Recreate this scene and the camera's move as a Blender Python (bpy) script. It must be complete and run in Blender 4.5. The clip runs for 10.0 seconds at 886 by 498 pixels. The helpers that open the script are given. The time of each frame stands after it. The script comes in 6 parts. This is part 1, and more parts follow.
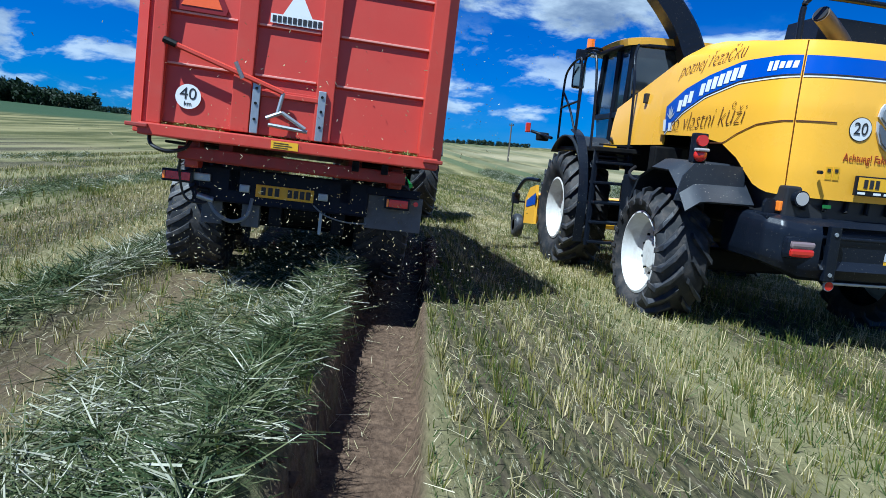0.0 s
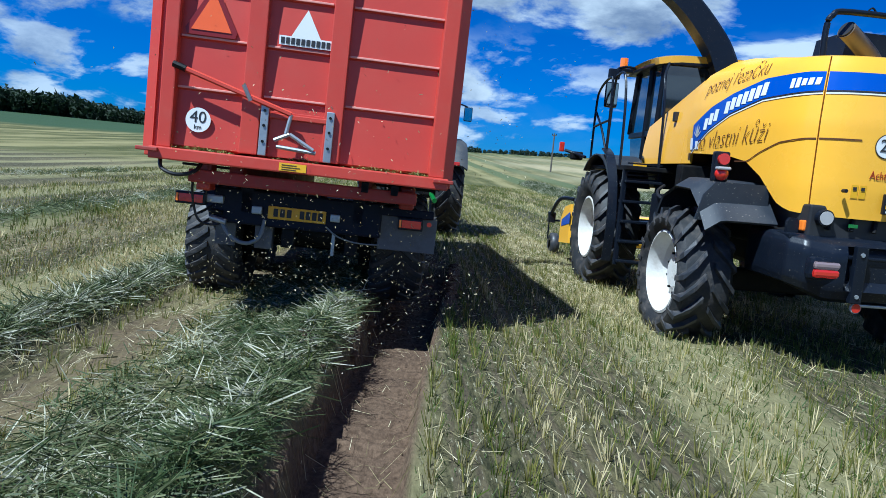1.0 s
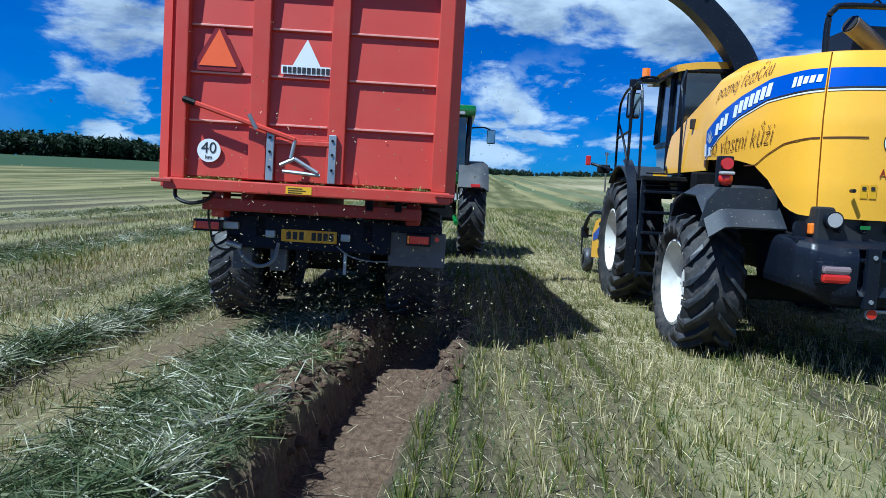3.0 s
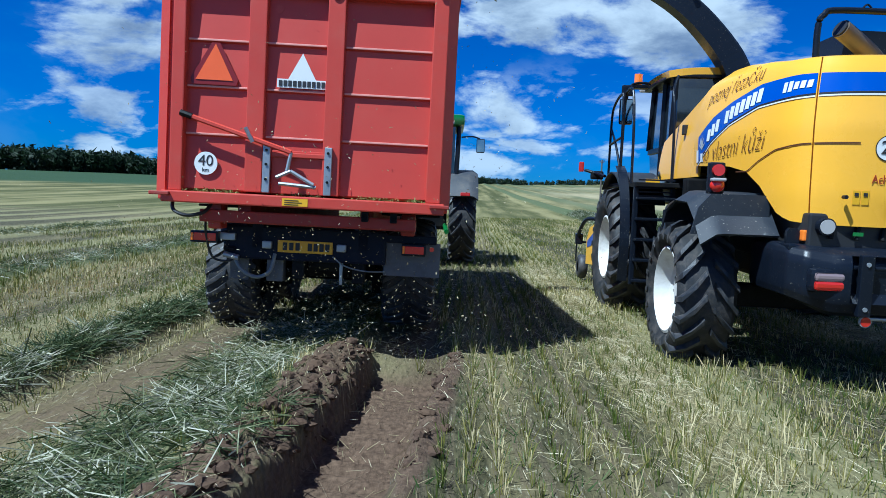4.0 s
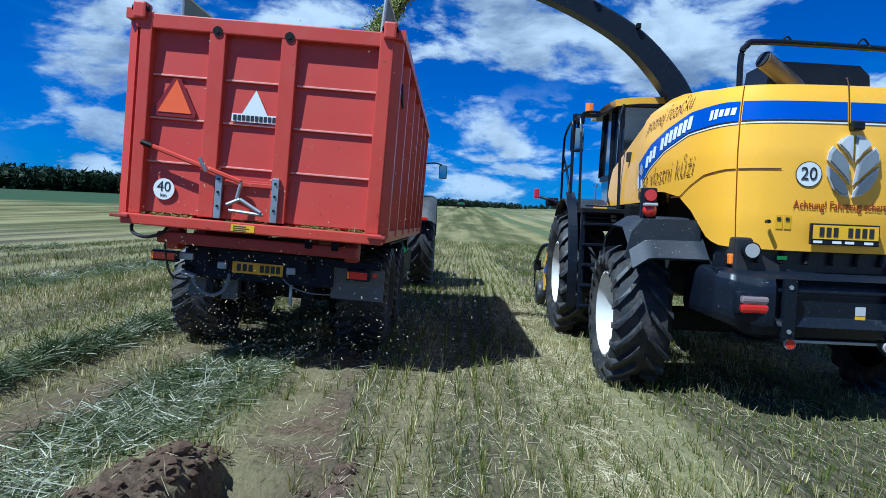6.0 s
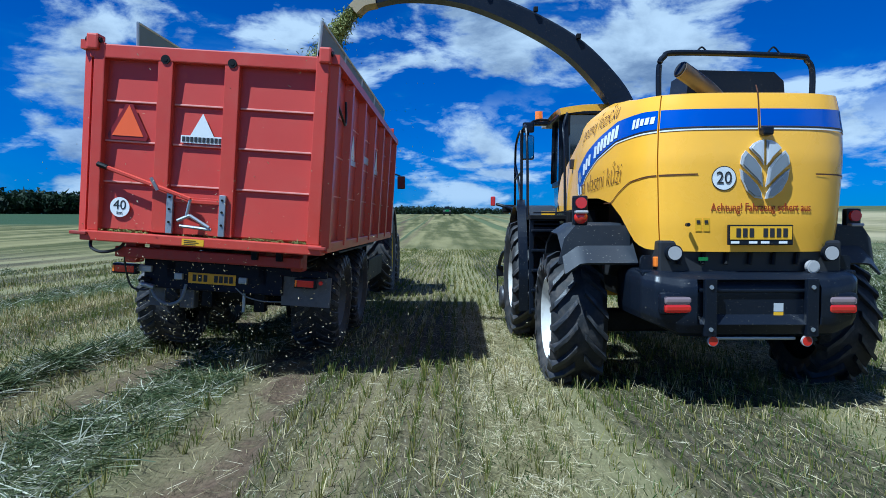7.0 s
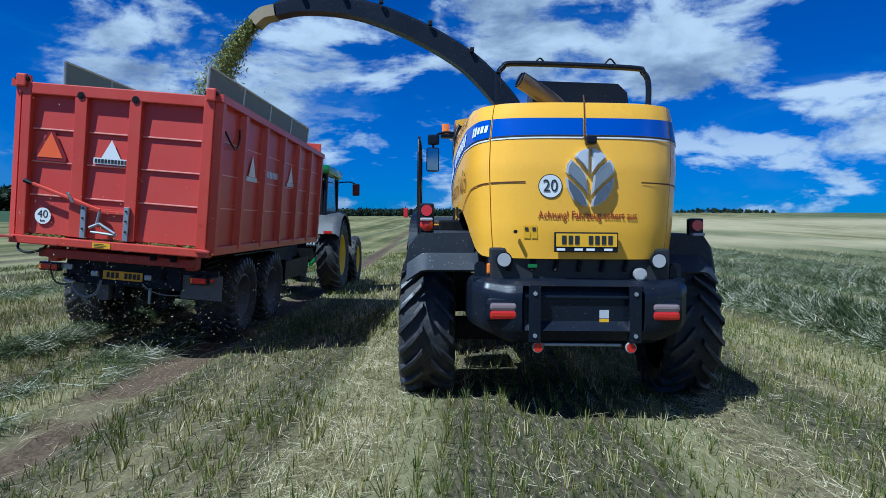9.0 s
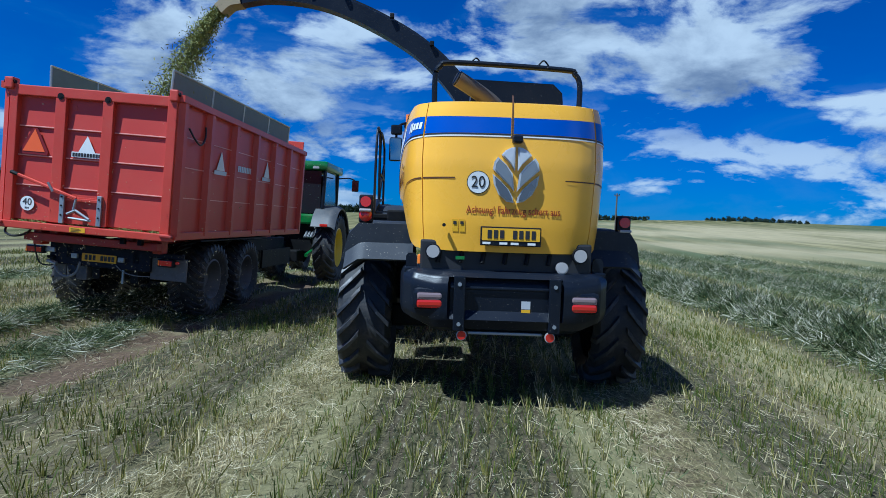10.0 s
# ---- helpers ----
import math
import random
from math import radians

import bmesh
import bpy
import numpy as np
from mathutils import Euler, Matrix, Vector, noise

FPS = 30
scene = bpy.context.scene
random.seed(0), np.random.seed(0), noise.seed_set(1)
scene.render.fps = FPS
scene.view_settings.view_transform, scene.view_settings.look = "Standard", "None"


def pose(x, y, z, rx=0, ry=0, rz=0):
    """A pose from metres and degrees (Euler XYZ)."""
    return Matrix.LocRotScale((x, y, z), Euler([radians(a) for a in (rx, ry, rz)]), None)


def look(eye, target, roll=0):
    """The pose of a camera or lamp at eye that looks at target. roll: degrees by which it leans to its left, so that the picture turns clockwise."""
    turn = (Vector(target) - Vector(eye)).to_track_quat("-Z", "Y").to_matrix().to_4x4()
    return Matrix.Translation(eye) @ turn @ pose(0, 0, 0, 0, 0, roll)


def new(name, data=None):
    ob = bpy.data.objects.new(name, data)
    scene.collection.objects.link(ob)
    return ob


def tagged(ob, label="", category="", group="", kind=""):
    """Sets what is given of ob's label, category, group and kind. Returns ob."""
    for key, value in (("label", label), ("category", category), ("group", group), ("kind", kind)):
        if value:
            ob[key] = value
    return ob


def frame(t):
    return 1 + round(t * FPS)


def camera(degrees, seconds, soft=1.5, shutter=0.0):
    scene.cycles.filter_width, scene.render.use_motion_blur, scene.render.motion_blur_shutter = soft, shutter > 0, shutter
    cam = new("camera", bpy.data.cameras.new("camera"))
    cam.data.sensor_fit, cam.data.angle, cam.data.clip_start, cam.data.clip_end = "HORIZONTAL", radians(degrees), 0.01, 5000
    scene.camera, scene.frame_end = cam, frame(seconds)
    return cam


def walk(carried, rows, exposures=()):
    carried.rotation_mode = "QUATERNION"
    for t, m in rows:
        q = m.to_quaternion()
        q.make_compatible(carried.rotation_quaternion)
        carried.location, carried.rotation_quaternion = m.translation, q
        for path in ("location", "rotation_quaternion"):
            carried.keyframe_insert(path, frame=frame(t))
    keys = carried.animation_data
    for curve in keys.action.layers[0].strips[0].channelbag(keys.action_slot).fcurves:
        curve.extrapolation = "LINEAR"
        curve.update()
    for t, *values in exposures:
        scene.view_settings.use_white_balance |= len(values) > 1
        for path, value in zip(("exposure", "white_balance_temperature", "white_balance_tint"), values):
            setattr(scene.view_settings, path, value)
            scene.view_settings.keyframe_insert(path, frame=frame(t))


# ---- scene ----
FOV = 68.11
CAMERA_ROWS = [
    (0.0, -4.323, -6.218, 1.392, -7.87, -5.43, -6.38),
    (0.5, -4.174, -5.634, 1.454, -7.68, -5.46, -5.56),
    (1.0, -3.940, -5.038, 1.508, -7.31, -5.04, -2.64),
    (1.5, -3.769, -4.486, 1.544, -6.80, -4.69, -1.17),
    (2.0, -3.571, -3.943, 1.535, -6.16, -3.97, 1.01),
    (2.5, -3.374, -3.278, 1.505, -5.69, -3.03, 1.84),
    (4.0, -3.202, -1.297, 1.466, -4.46, -1.86, 1.51),
    (4.5, -3.121, -0.713, 1.456, -3.83, -2.19, 1.11),
    (5.0, -3.009, -0.186, 1.490, -3.43, -2.69, 1.06),
    (5.5, -2.816, 0.306, 1.509, -2.88, -3.03, 1.33),
    (7.0, -2.143, 1.685, 1.548, -1.74, -0.13, 0.05),
    (7.5, -1.828, 2.071, 1.550, -1.41, -0.16, -0.43),
    (8.0, -1.410, 2.517, 1.575, -1.42, -0.04, 0.06),
    (8.5, -1.023, 2.982, 1.608, -1.44, -0.23, 0.72),
    (9.0, -0.594, 3.415, 1.626, -1.56, -0.83, 1.70),
    (9.5, -0.189, 3.832, 1.585, -1.43, -1.69, 2.61),
    (10.0, 0.225, 4.237, 1.591, -1.67, -2.80, 4.06),
]
TRAILER_ROWS = [
    (0.0, -5.013, -0.601, 0.054, -1.98, 1.84, 3.03),
    (0.5, -4.988, -0.039, 0.070, -2.03, 1.43, 2.62),
    (1.0, -4.903, 0.445, 0.061, -2.10, 1.58, 2.48),
    (1.5, -4.833, 1.012, 0.060, -2.29, 1.00, 2.56),
    (2.0, -4.790, 1.583, 0.086, -2.34, -0.26, 2.80),
    (2.5, -4.714, 2.275, 0.097, -2.13, 0.36, 2.89),
    (4.0, -4.605, 4.361, 0.070, -1.39, 1.18, 2.82),
    (4.5, -4.559, 5.015, 0.067, -1.22, 1.57, 2.72),
    (5.0, -4.536, 5.607, 0.059, -0.95, 1.63, 2.22),
    (5.5, -4.548, 6.228, 0.055, -0.59, 2.07, 1.28),
    (7.0, -4.675, 8.292, 0.096, 0.81, 3.72, -1.41),
    (7.5, -4.700, 9.018, 0.099, 1.04, 4.08, -0.92),
    (8.0, -4.776, 9.796, 0.103, 1.10, 4.08, -0.13),
    (8.5, -4.875, 10.547, 0.088, 0.77, 3.96, 0.33),
    (9.0, -5.019, 11.337, 0.076, 0.83, 3.83, 0.60),
    (9.5, -5.175, 12.118, 0.058, 0.92, 3.26, 0.67),
    (10.0, -5.385, 12.882, 0.030, 0.75, 2.39, 0.59),
]
HARVESTER_ROWS = [
    (0.0, 0.093, 0.314, -0.022, 0.56, -0.56, 0.18),
    (0.5, 0.174, 0.856, -0.008, -0.04, -0.40, -0.31),
    (1.0, 0.260, 1.526, -0.031, -0.11, -0.32, -0.80),
    (1.5, 0.311, 2.141, -0.031, -0.09, -0.02, -0.70),
    (2.0, 0.335, 2.717, -0.016, 0.07, -0.02, -0.69),
    (2.5, 0.383, 3.352, -0.004, 0.09, -0.07, -1.10),
    (4.0, 0.413, 5.196, -0.037, 0.56, 0.34, -1.73),
    (4.5, 0.441, 5.767, -0.015, 0.31, 0.35, -1.71),
    (5.0, 0.449, 6.292, 0.000, 0.05, 0.06, -1.35),
    (5.5, 0.471, 6.790, 0.025, 0.00, -0.08, -0.73),
    (7.0, 0.485, 8.461, -0.024, 0.24, -0.14, 0.01),
    (7.5, 0.447, 8.825, -0.016, 0.24, -0.01, 0.36),
    (8.0, 0.412, 9.257, 0.004, -0.24, 0.07, 1.03),
    (8.5, 0.403, 9.765, -0.001, -0.76, -0.04, 1.35),
    (9.0, 0.393, 10.247, -0.010, -1.10, -0.34, 2.18),
    (9.5, 0.363, 10.795, -0.011, -0.91, -0.69, 3.47),
    (10.0, 0.306, 11.370, 0.027, 0.11, -0.79, 4.88),
]
EXPOSURES = [(0.0, 0.70, 5150, -1), (2.5, 0.65, 5050, -2), (5.5, 0.60, 4950, -3), (7.5, 0.48, 4850, -2), (10.0, 0.38, 4950, 0)]
cam = camera(FOV, 10.0, soft=0.6)
walk(cam, [(t, pose(x, y, z, 90 + pitch, roll, yaw)) for t, x, y, z, pitch, roll, yaw in CAMERA_ROWS], exposures=EXPOSURES)

# ---------------------------------------------------------------- light and air
SUN_AZ = math.atan2(-1.22, -1.60)
SUN_EL = radians(58.5)
sun_dir = Vector((math.cos(SUN_AZ) * math.cos(SUN_EL), math.sin(SUN_AZ) * math.cos(SUN_EL), math.sin(SUN_EL)))
sun = new("sun", bpy.data.lights.new("sun", "SUN"))
sun.data.energy, sun.data.angle, sun.data.color = 5.0, radians(0.53), (1.0, 0.975, 0.94)
sun.matrix_world = look(sun_dir * 60, (0, 0, 0))
scene.view_settings.exposure = 0.0


class Nodes:
    """Short-hand for building a node tree."""

    def __init__(self, tree):
        self.tree = tree
        tree.nodes.clear()

    def add(self, kind, inputs=None, **attrs):
        n = self.tree.nodes.new(kind)
        for k, value in attrs.items():
            setattr(n, k, value)
        for k, value in (inputs or {}).items():
            self.put(n.inputs[k], value)
        return n

    def put(self, socket, value):
        if isinstance(value, bpy.types.NodeSocket):
            self.tree.links.new(value, socket)
        else:
            socket.default_value = value

    def math(self, op, a, b=0.0, c=0.0, clamp=False):
        n = self.add("ShaderNodeMath", operation=op, use_clamp=clamp)
        for i, v in enumerate((a, b, c)):
            self.put(n.inputs[i], v)
        return n.outputs[0]

    def noise(self, vector, scale, detail=4.0, rough=0.55, distort=0.0):
        return self.add("ShaderNodeTexNoise", {"Vector": vector, "Scale": scale, "Detail": detail, "Roughness": rough, "Distortion": distort}).outputs[0]

    def ramp(self, fac, lo, hi):
        n = self.add("ShaderNodeMapRange", {"Value": fac, "From Min": lo, "From Max": hi}, interpolation_type="SMOOTHSTEP")
        return n.outputs[0]

    def mix(self, fac, a, b, blend="MIX"):
        n = self.add("ShaderNodeMix", data_type="RGBA", blend_type=blend)
        self.put(n.inputs[0], fac), self.put(n.inputs[6], a), self.put(n.inputs[7], b)
        return n.outputs[2]


def rgb(r, g, b):
    return (r, g, b, 1.0)


def make_world():
    w = bpy.data.worlds.new("sky")
    w.use_nodes = True
    scene.world = w
    n = Nodes(w.node_tree)
    co = n.add("ShaderNodeTexCoord").outputs["Generated"]
    sky = n.add("ShaderNodeTexSky", sky_type="NISHITA", sun_disc=False, sun_elevation=SUN_EL,
                sun_rotation=math.pi / 2 - SUN_AZ, altitude=400.0, air_density=1.0, dust_density=0.3, ozone_density=3.0)
    blue = n.mix(1.0, sky.outputs[0], rgb(0.17, 0.82, 2.0), "MULTIPLY")
    puffy = n.add("ShaderNodeMapping", {"Vector": co, "Location": (0.35, 0.1, 0.0), "Scale": (1.0, 1.0, 2.3)}).outputs[0]
    above = n.add("ShaderNodeMapping", {"Vector": co, "Location": (0.33, 0.08, 0.09), "Scale": (1.0, 1.0, 2.3)}).outputs[0]

    def mass_at(v):
        big = n.noise(v, 1.45, 2.0, 0.5)
        puffs = n.noise(v, 5.2, 9.0, 0.60, 0.25)
        return n.math("ADD", n.math("MULTIPLY", big, 0.62), n.math("MULTIPLY", puffs, 0.50))
    # more cloud towards the east, low small puffs over the horizon
    sep = n.add("ShaderNodeSeparateXYZ", {"Vector": co}).outputs
    mass = n.math("ADD", mass_at(puffy), n.math("MULTIPLY", sep[0], 0.075))
    cover = n.ramp(mass, 0.608, 0.672)
    low = n.noise(n.add("ShaderNodeMapping", {"Vector": co, "Location": (0.2, 0.7, 0.0), "Scale": (1.0, 1.0, 2.6)}).outputs[0], 6.5, 8.0, 0.58, 0.2)
    low = n.math("MULTIPLY", n.ramp(low, 0.50, 0.60), n.math("MULTIPLY", n.ramp(sep[2], 0.01, 0.05), n.math("SUBTRACT", 1.0, n.ramp(sep[2], 0.11, 0.22))))
    cover = n.math("MAXIMUM", cover, n.math("MULTIPLY", low, 0.85))
    grey = n.ramp(n.math("ADD", mass_at(above), n.math("MULTIPLY", n.math("SUBTRACT", n.noise(puffy, 9.0, 7.0, 0.6, 0.3), 0.5), 0.22)), 0.57, 0.78)
    cloud = n.mix(grey, rgb(17.0, 18.0, 19.2), rgb(4.6, 5.8, 8.4))
    haze = n.math("MULTIPLY", n.ramp(n.noise(puffy, 3.0, 8.0, 0.62, 0.5), 0.48, 0.74), 0.28)
    blue = n.mix(haze, blue, rgb(3.6, 7.0, 14.0))
    col = n.mix(n.math("MULTIPLY", cover, 0.94), blue, cloud)
    bg = n.add("ShaderNodeBackground", {"Color": col, "Strength": 0.0285})
    n.add("ShaderNodeOutputWorld", {"Surface": bg.outputs[0]})


make_world()

# ---------------------------------------------------------------- materials


def surface(name, base, rough=0.5, metal=0.0, vary=0.12, scale=6.0, bump=0.0, bump_scale=60.0, dust=0.0, dust_col=(0.30, 0.24, 0.16), coat=0.0, spec=0.5, alt=None, alt_amt=0.5, alt_scale=3.0, chips=0.0):
    """Paint, rubber, metal: base colour with two scales of variation, dust, speckle and relief."""
    m = bpy.data.materials.new(name)
    m.use_nodes = True
    n = Nodes(m.node_tree)
    co = n.add("ShaderNodeTexCoord").outputs["Object"]
    col = rgb(*base)
    if alt:
        col = n.mix(n.math("MULTIPLY", n.ramp(n.noise(co, alt_scale, 6.0, 0.6), 0.42, 0.62), alt_amt), col, rgb(*alt))
    broad = n.noise(co, scale * 0.22, 3.0)
    fine = n.noise(co, scale * 5.0, 5.0, 0.65)
    tone = n.math("ADD", n.math("MULTIPLY", n.math("SUBTRACT", broad, 0.5), 2 * vary), n.math("ADD", n.math("MULTIPLY", n.math("SUBTRACT", fine, 0.5), vary), 1.0))
    col = n.mix(1.0, col, n.add("ShaderNodeCombineColor", {0: tone, 1: tone, 2: tone}).outputs[0], "MULTIPLY")
    rough_v = n.math("ADD", rough, n.math("MULTIPLY", n.math("SUBTRACT", broad, 0.45), 0.25))
    if dust:
        d = n.math("MULTIPLY", n.ramp(n.noise(co, scale * 0.9, 8.0, 0.7, 0.4), 0.42, 0.78), dust)
        col = n.mix(d, col, rgb(*dust_col))
        rough_v = n.math("ADD", rough_v, n.math("MULTIPLY", d, 0.4), clamp=True)
    if chips:
        specks = n.math("MULTIPLY", n.ramp(n.noise(co, 55.0, 3.0, 0.6), 0.66, 0.72), chips)
        col = n.mix(specks, col, rgb(0.42, 0.38, 0.30))
    b = n.add("ShaderNodeBsdfPrincipled", {"Base Color": col, "Roughness": rough_v, "Metallic": metal, "Coat Weight": coat, "Coat Roughness": 0.12, "Specular IOR Level": spec})
    if bump:
        bp = n.add("ShaderNodeBump", {"Strength": bump, "Distance": 0.01, "Height": n.noise(co, bump_scale, 5.0, 0.6)})
        n.put(b.inputs["Normal"], bp.outputs[0])
    n.add("ShaderNodeOutputMaterial", {"Surface": b.outputs[0]})
    return m


def glowing(name, base, strength=0.0):
    m = bpy.data.materials.new(name)
    m.use_nodes = True
    n = Nodes(m.node_tree)
    b = n.add("ShaderNodeBsdfPrincipled", {"Base Color": rgb(*base), "Roughness": 0.12, "Coat Weight": 0.6, "Emission Color": rgb(*base), "Emission Strength": strength})
    n.add("ShaderNodeOutputMaterial", {"Surface": b.outputs[0]})
    return m


def glassy(name, tint, rough=0.03):
    m = bpy.data.materials.new(name)
    m.use_nodes = True
    n = Nodes(m.node_tree)
    gl = n.add("ShaderNodeBsdfPrincipled", {"Base Color": rgb(*tint), "Roughness": rough, "Transmission Weight": 1.0, "IOR": 1.45})
    n.add("ShaderNodeOutputMaterial", {"Surface": gl.outputs[0]})
    return m


YELLOW = surface("yellow_paint", (0.98, 0.50, 0.035), 0.28, vary=0.05, scale=3.0, coat=0.35, dust=0.08, dust_col=(0.58, 0.40, 0.14))
BLUE = surface("blue_decal", (0.012, 0.075, 0.42), 0.32, vary=0.06, coat=0.3)
WHITE = surface("white_decal", (0.78, 0.78, 0.76), 0.4, vary=0.05)
BLACKINK = surface("black_print", (0.02, 0.02, 0.022), 0.5, vary=0.05)
DARKBROWN = surface("dark_script_and_shade_lines", (0.10, 0.035, 0.012), 0.5, vary=0.1)
REDINK = surface("red_brown_print", (0.32, 0.03, 0.008), 0.5, vary=0.05)
SILVER = surface("silver_badge", (0.62, 0.62, 0.62), 0.30, metal=0.3, vary=0.1, scale=9)
DARKSILVER = surface("dark_badge", (0.15, 0.17, 0.215), 0.28, metal=0.4, vary=0.1, coat=0.5)
BLACKPAINT = surface("black_paint", (0.0055, 0.0080, 0.0145), 0.33, vary=0.2, dust=0.03, dust_col=(0.06, 0.055, 0.05), bump=0.12, chips=0.30, spec=0.30)
FENDER = surface("grey_fender_plastic", (0.022, 0.026, 0.034), 0.45, vary=0.2, dust=0.25, dust_col=(0.055, 0.058, 0.066), spec=0.3, chips=0.7, bump=0.1)
DARKSTEEL = surface("dark_steel", (0.0045, 0.005, 0.006), 0.55, metal=0.0, vary=0.25, spec=0.2, dust=0.04, bump=0.2)
FRAMEBLUE = surface("dark_blue_chassis", (0.004, 0.007, 0.020), 0.5, vary=0.2, spec=0.2, dust=0.03, bump=0.1)
STEEL = surface("galvanised_steel", (0.42, 0.44, 0.46), 0.42, metal=0.75, vary=0.25, scale=14, dust=0.15)
PIPE = surface("exhaust_steel", (0.10, 0.088, 0.078), 0.5, metal=0.3, vary=0.3, alt=(0.15, 0.10, 0.06), alt_amt=0.7)
RUBBER = surface("tyre_rubber", (0.016, 0.017, 0.019), 0.62, vary=0.25, scale=8, dust=0.8, dust_col=(0.105, 0.086, 0.072), bump=0.3, bump_scale=45)
LUGRUBBER = surface("tyre_lug_rubber", (0.026, 0.028, 0.033), 0.45, vary=0.25, scale=8, dust=0.7, dust_col=(0.135, 0.112, 0.092), bump=0.2)
RIMWHITE = surface("white_rim", (0.62, 0.60, 0.56), 0.45, vary=0.12, dust=0.55, dust_col=(0.30, 0.24, 0.18))
RIMYELLOW = surface("yellow_rim", (0.75, 0.52, 0.02), 0.4, vary=0.1, dust=0.3)
RED = surface("red_trailer_paint", (0.490, 0.046, 0.027), 0.44, vary=0.08, scale=3.0, coat=0.12, dust=0.16, dust_col=(0.38, 0.10, 0.06), bump=0.05, bump_scale=20)
REDFRAME = surface("red_frame_paint", (0.510, 0.048, 0.026), 0.42, vary=0.10, scale=5.0, coat=0.15, dust=0.15, dust_col=(0.36, 0.15, 0.10))
REDDIRTY = surface("dirty_red_chassis", (0.34, 0.028, 0.016), 0.5, vary=0.2, dust=0.5, dust_col=(0.14, 0.08, 0.06))
ORANGE = surface("orange_reflective", (0.85, 0.13, 0.03), 0.35, vary=0.08, scale=20)
DARKRED = surface("dark_red_border", (0.20, 0.012, 0.012), 0.35, vary=0.1)
PLATE = surface("yellow_plate", (0.78, 0.42, 0.01), 0.4, vary=0.08)
LAMPRED = glowing("red_lens", (0.50, 0.022, 0.015), 0.03)
LAMPLIT = glowing("lit_red_lens", (0.40, 0.012, 0.012), 0.10)
LAMPWHITE = glowing("clear_lens", (0.42, 0.40, 0.39))
LAMPORANGE = glowing("amber_lens", (0.9, 0.22, 0.02), 0.03)
GREEN = surface("green_paint", (0.018, 0.16, 0.028), 0.3, vary=0.06, coat=0.4, dust=0.15)
GREY = surface("grey_plastic", (0.045, 0.048, 0.054), 0.5, vary=0.1, dust=0.15)
GLASS = surface("dark_cab_glass", (0.012, 0.018, 0.022), 0.04, vary=0.0, coat=1.0, spec=1.0)
MIRROR = surface("mirror_glass", (0.35, 0.42, 0.42), 0.05, metal=1.0, vary=0.02)
SCREEN = surface("grey_mesh_screen", (0.16, 0.18, 0.17), 0.6, vary=0.25, scale=20, dust=0.3, dust_col=(0.22, 0.22, 0.12))
ALU = surface("aluminium_frame", (0.5, 0.5, 0.48), 0.4, metal=0.6, vary=0.15)
CHAFF = surface("chopped_grass", (0.20, 0.22, 0.045), 0.8, vary=0.35, scale=30, alt=(0.34, 0.30, 0.12), alt_scale=60)
HOSE = surface("hose_rubber", (0.015, 0.015, 0.017), 0.4, vary=0.2)
GREYHOSE = surface("grey_hose", (0.20, 0.21, 0.21), 0.5, vary=0.2)


def blades_material(name, a, b, c, stretch=1.0):
    """Plant stalks: colour varies from stalk to stalk."""
    m = bpy.data.materials.new(name)
    m.use_nodes = True
    n = Nodes(m.node_tree)
    geo = n.add("ShaderNodeNewGeometry")
    r = geo.outputs["Random Per Island"]
    pos = n.add("ShaderNodeTexCoord").outputs["Object"]
    patch = n.noise(n.add("ShaderNodeMapping", {"Vector": pos, "Rotation": (0, 0, 0.10), "Scale": (1.0, stretch, 1.0)}).outputs[0], 1.6, 4.0, 0.65)
    k = n.math("ADD", n.math("MULTIPLY", r, 0.65), n.math("MULTIPLY", n.math("SUBTRACT", patch, 0.5), 1.9), clamp=True)
    col = n.mix(n.ramp(k, 0.12, 0.42), rgb(*a), rgb(*b))
    col = n.mix(n.ramp(k, 0.45, 0.62), col, rgb(*c))
    bs = n.add("ShaderNodeBsdfPrincipled", {"Base Color": col, "Roughness": 0.6, "Specular IOR Level": 0.3})
    tr = n.add("ShaderNodeBsdfTranslucent", {"Color": col})
    mixn = n.add("ShaderNodeMixShader", {0: 0.25, 1: bs.outputs[0], 2: tr.outputs[0]})
    n.add("ShaderNodeOutputMaterial", {"Surface": mixn.outputs[0]})
    return m


STUBBLE = blades_material("stubble_stalks", (0.085, 0.115, 0.016), (0.25, 0.22, 0.052), (0.68, 0.56, 0.30), 0.13)
WEEDS = blades_material("green_weeds", (0.036, 0.068, 0.013), (0.068, 0.108, 0.024), (0.14, 0.17, 0.060))
STRAW = blades_material("straw_litter", (0.22, 0.185, 0.085), (0.45, 0.38, 0.20), (0.70, 0.61, 0.40))
HAY = blades_material("mown_grass", (0.040, 0.062, 0.018), (0.140, 0.150, 0.062), (0.50, 0.48, 0.35))
FOREST = blades_material("forest_leaves", (0.010, 0.022, 0.008), (0.016, 0.032, 0.012), (0.024, 0.042, 0.016))

# ---------------------------------------------------------------- mesh tools


def part(name, bm, material, parent=None, label="", smooth=False):
    me = bpy.data.meshes.new(name)
    if smooth:
        for f in bm.faces:
            f.smooth = True
    bm.to_mesh(me)
    bm.free()
    me.materials.append(material)
    if smooth:
        me.set_sharp_from_angle(angle=radians(38))
    ob = new(name, me)
    if parent:
        ob.parent = parent
    if label:
        ob["label"] = label
    return ob


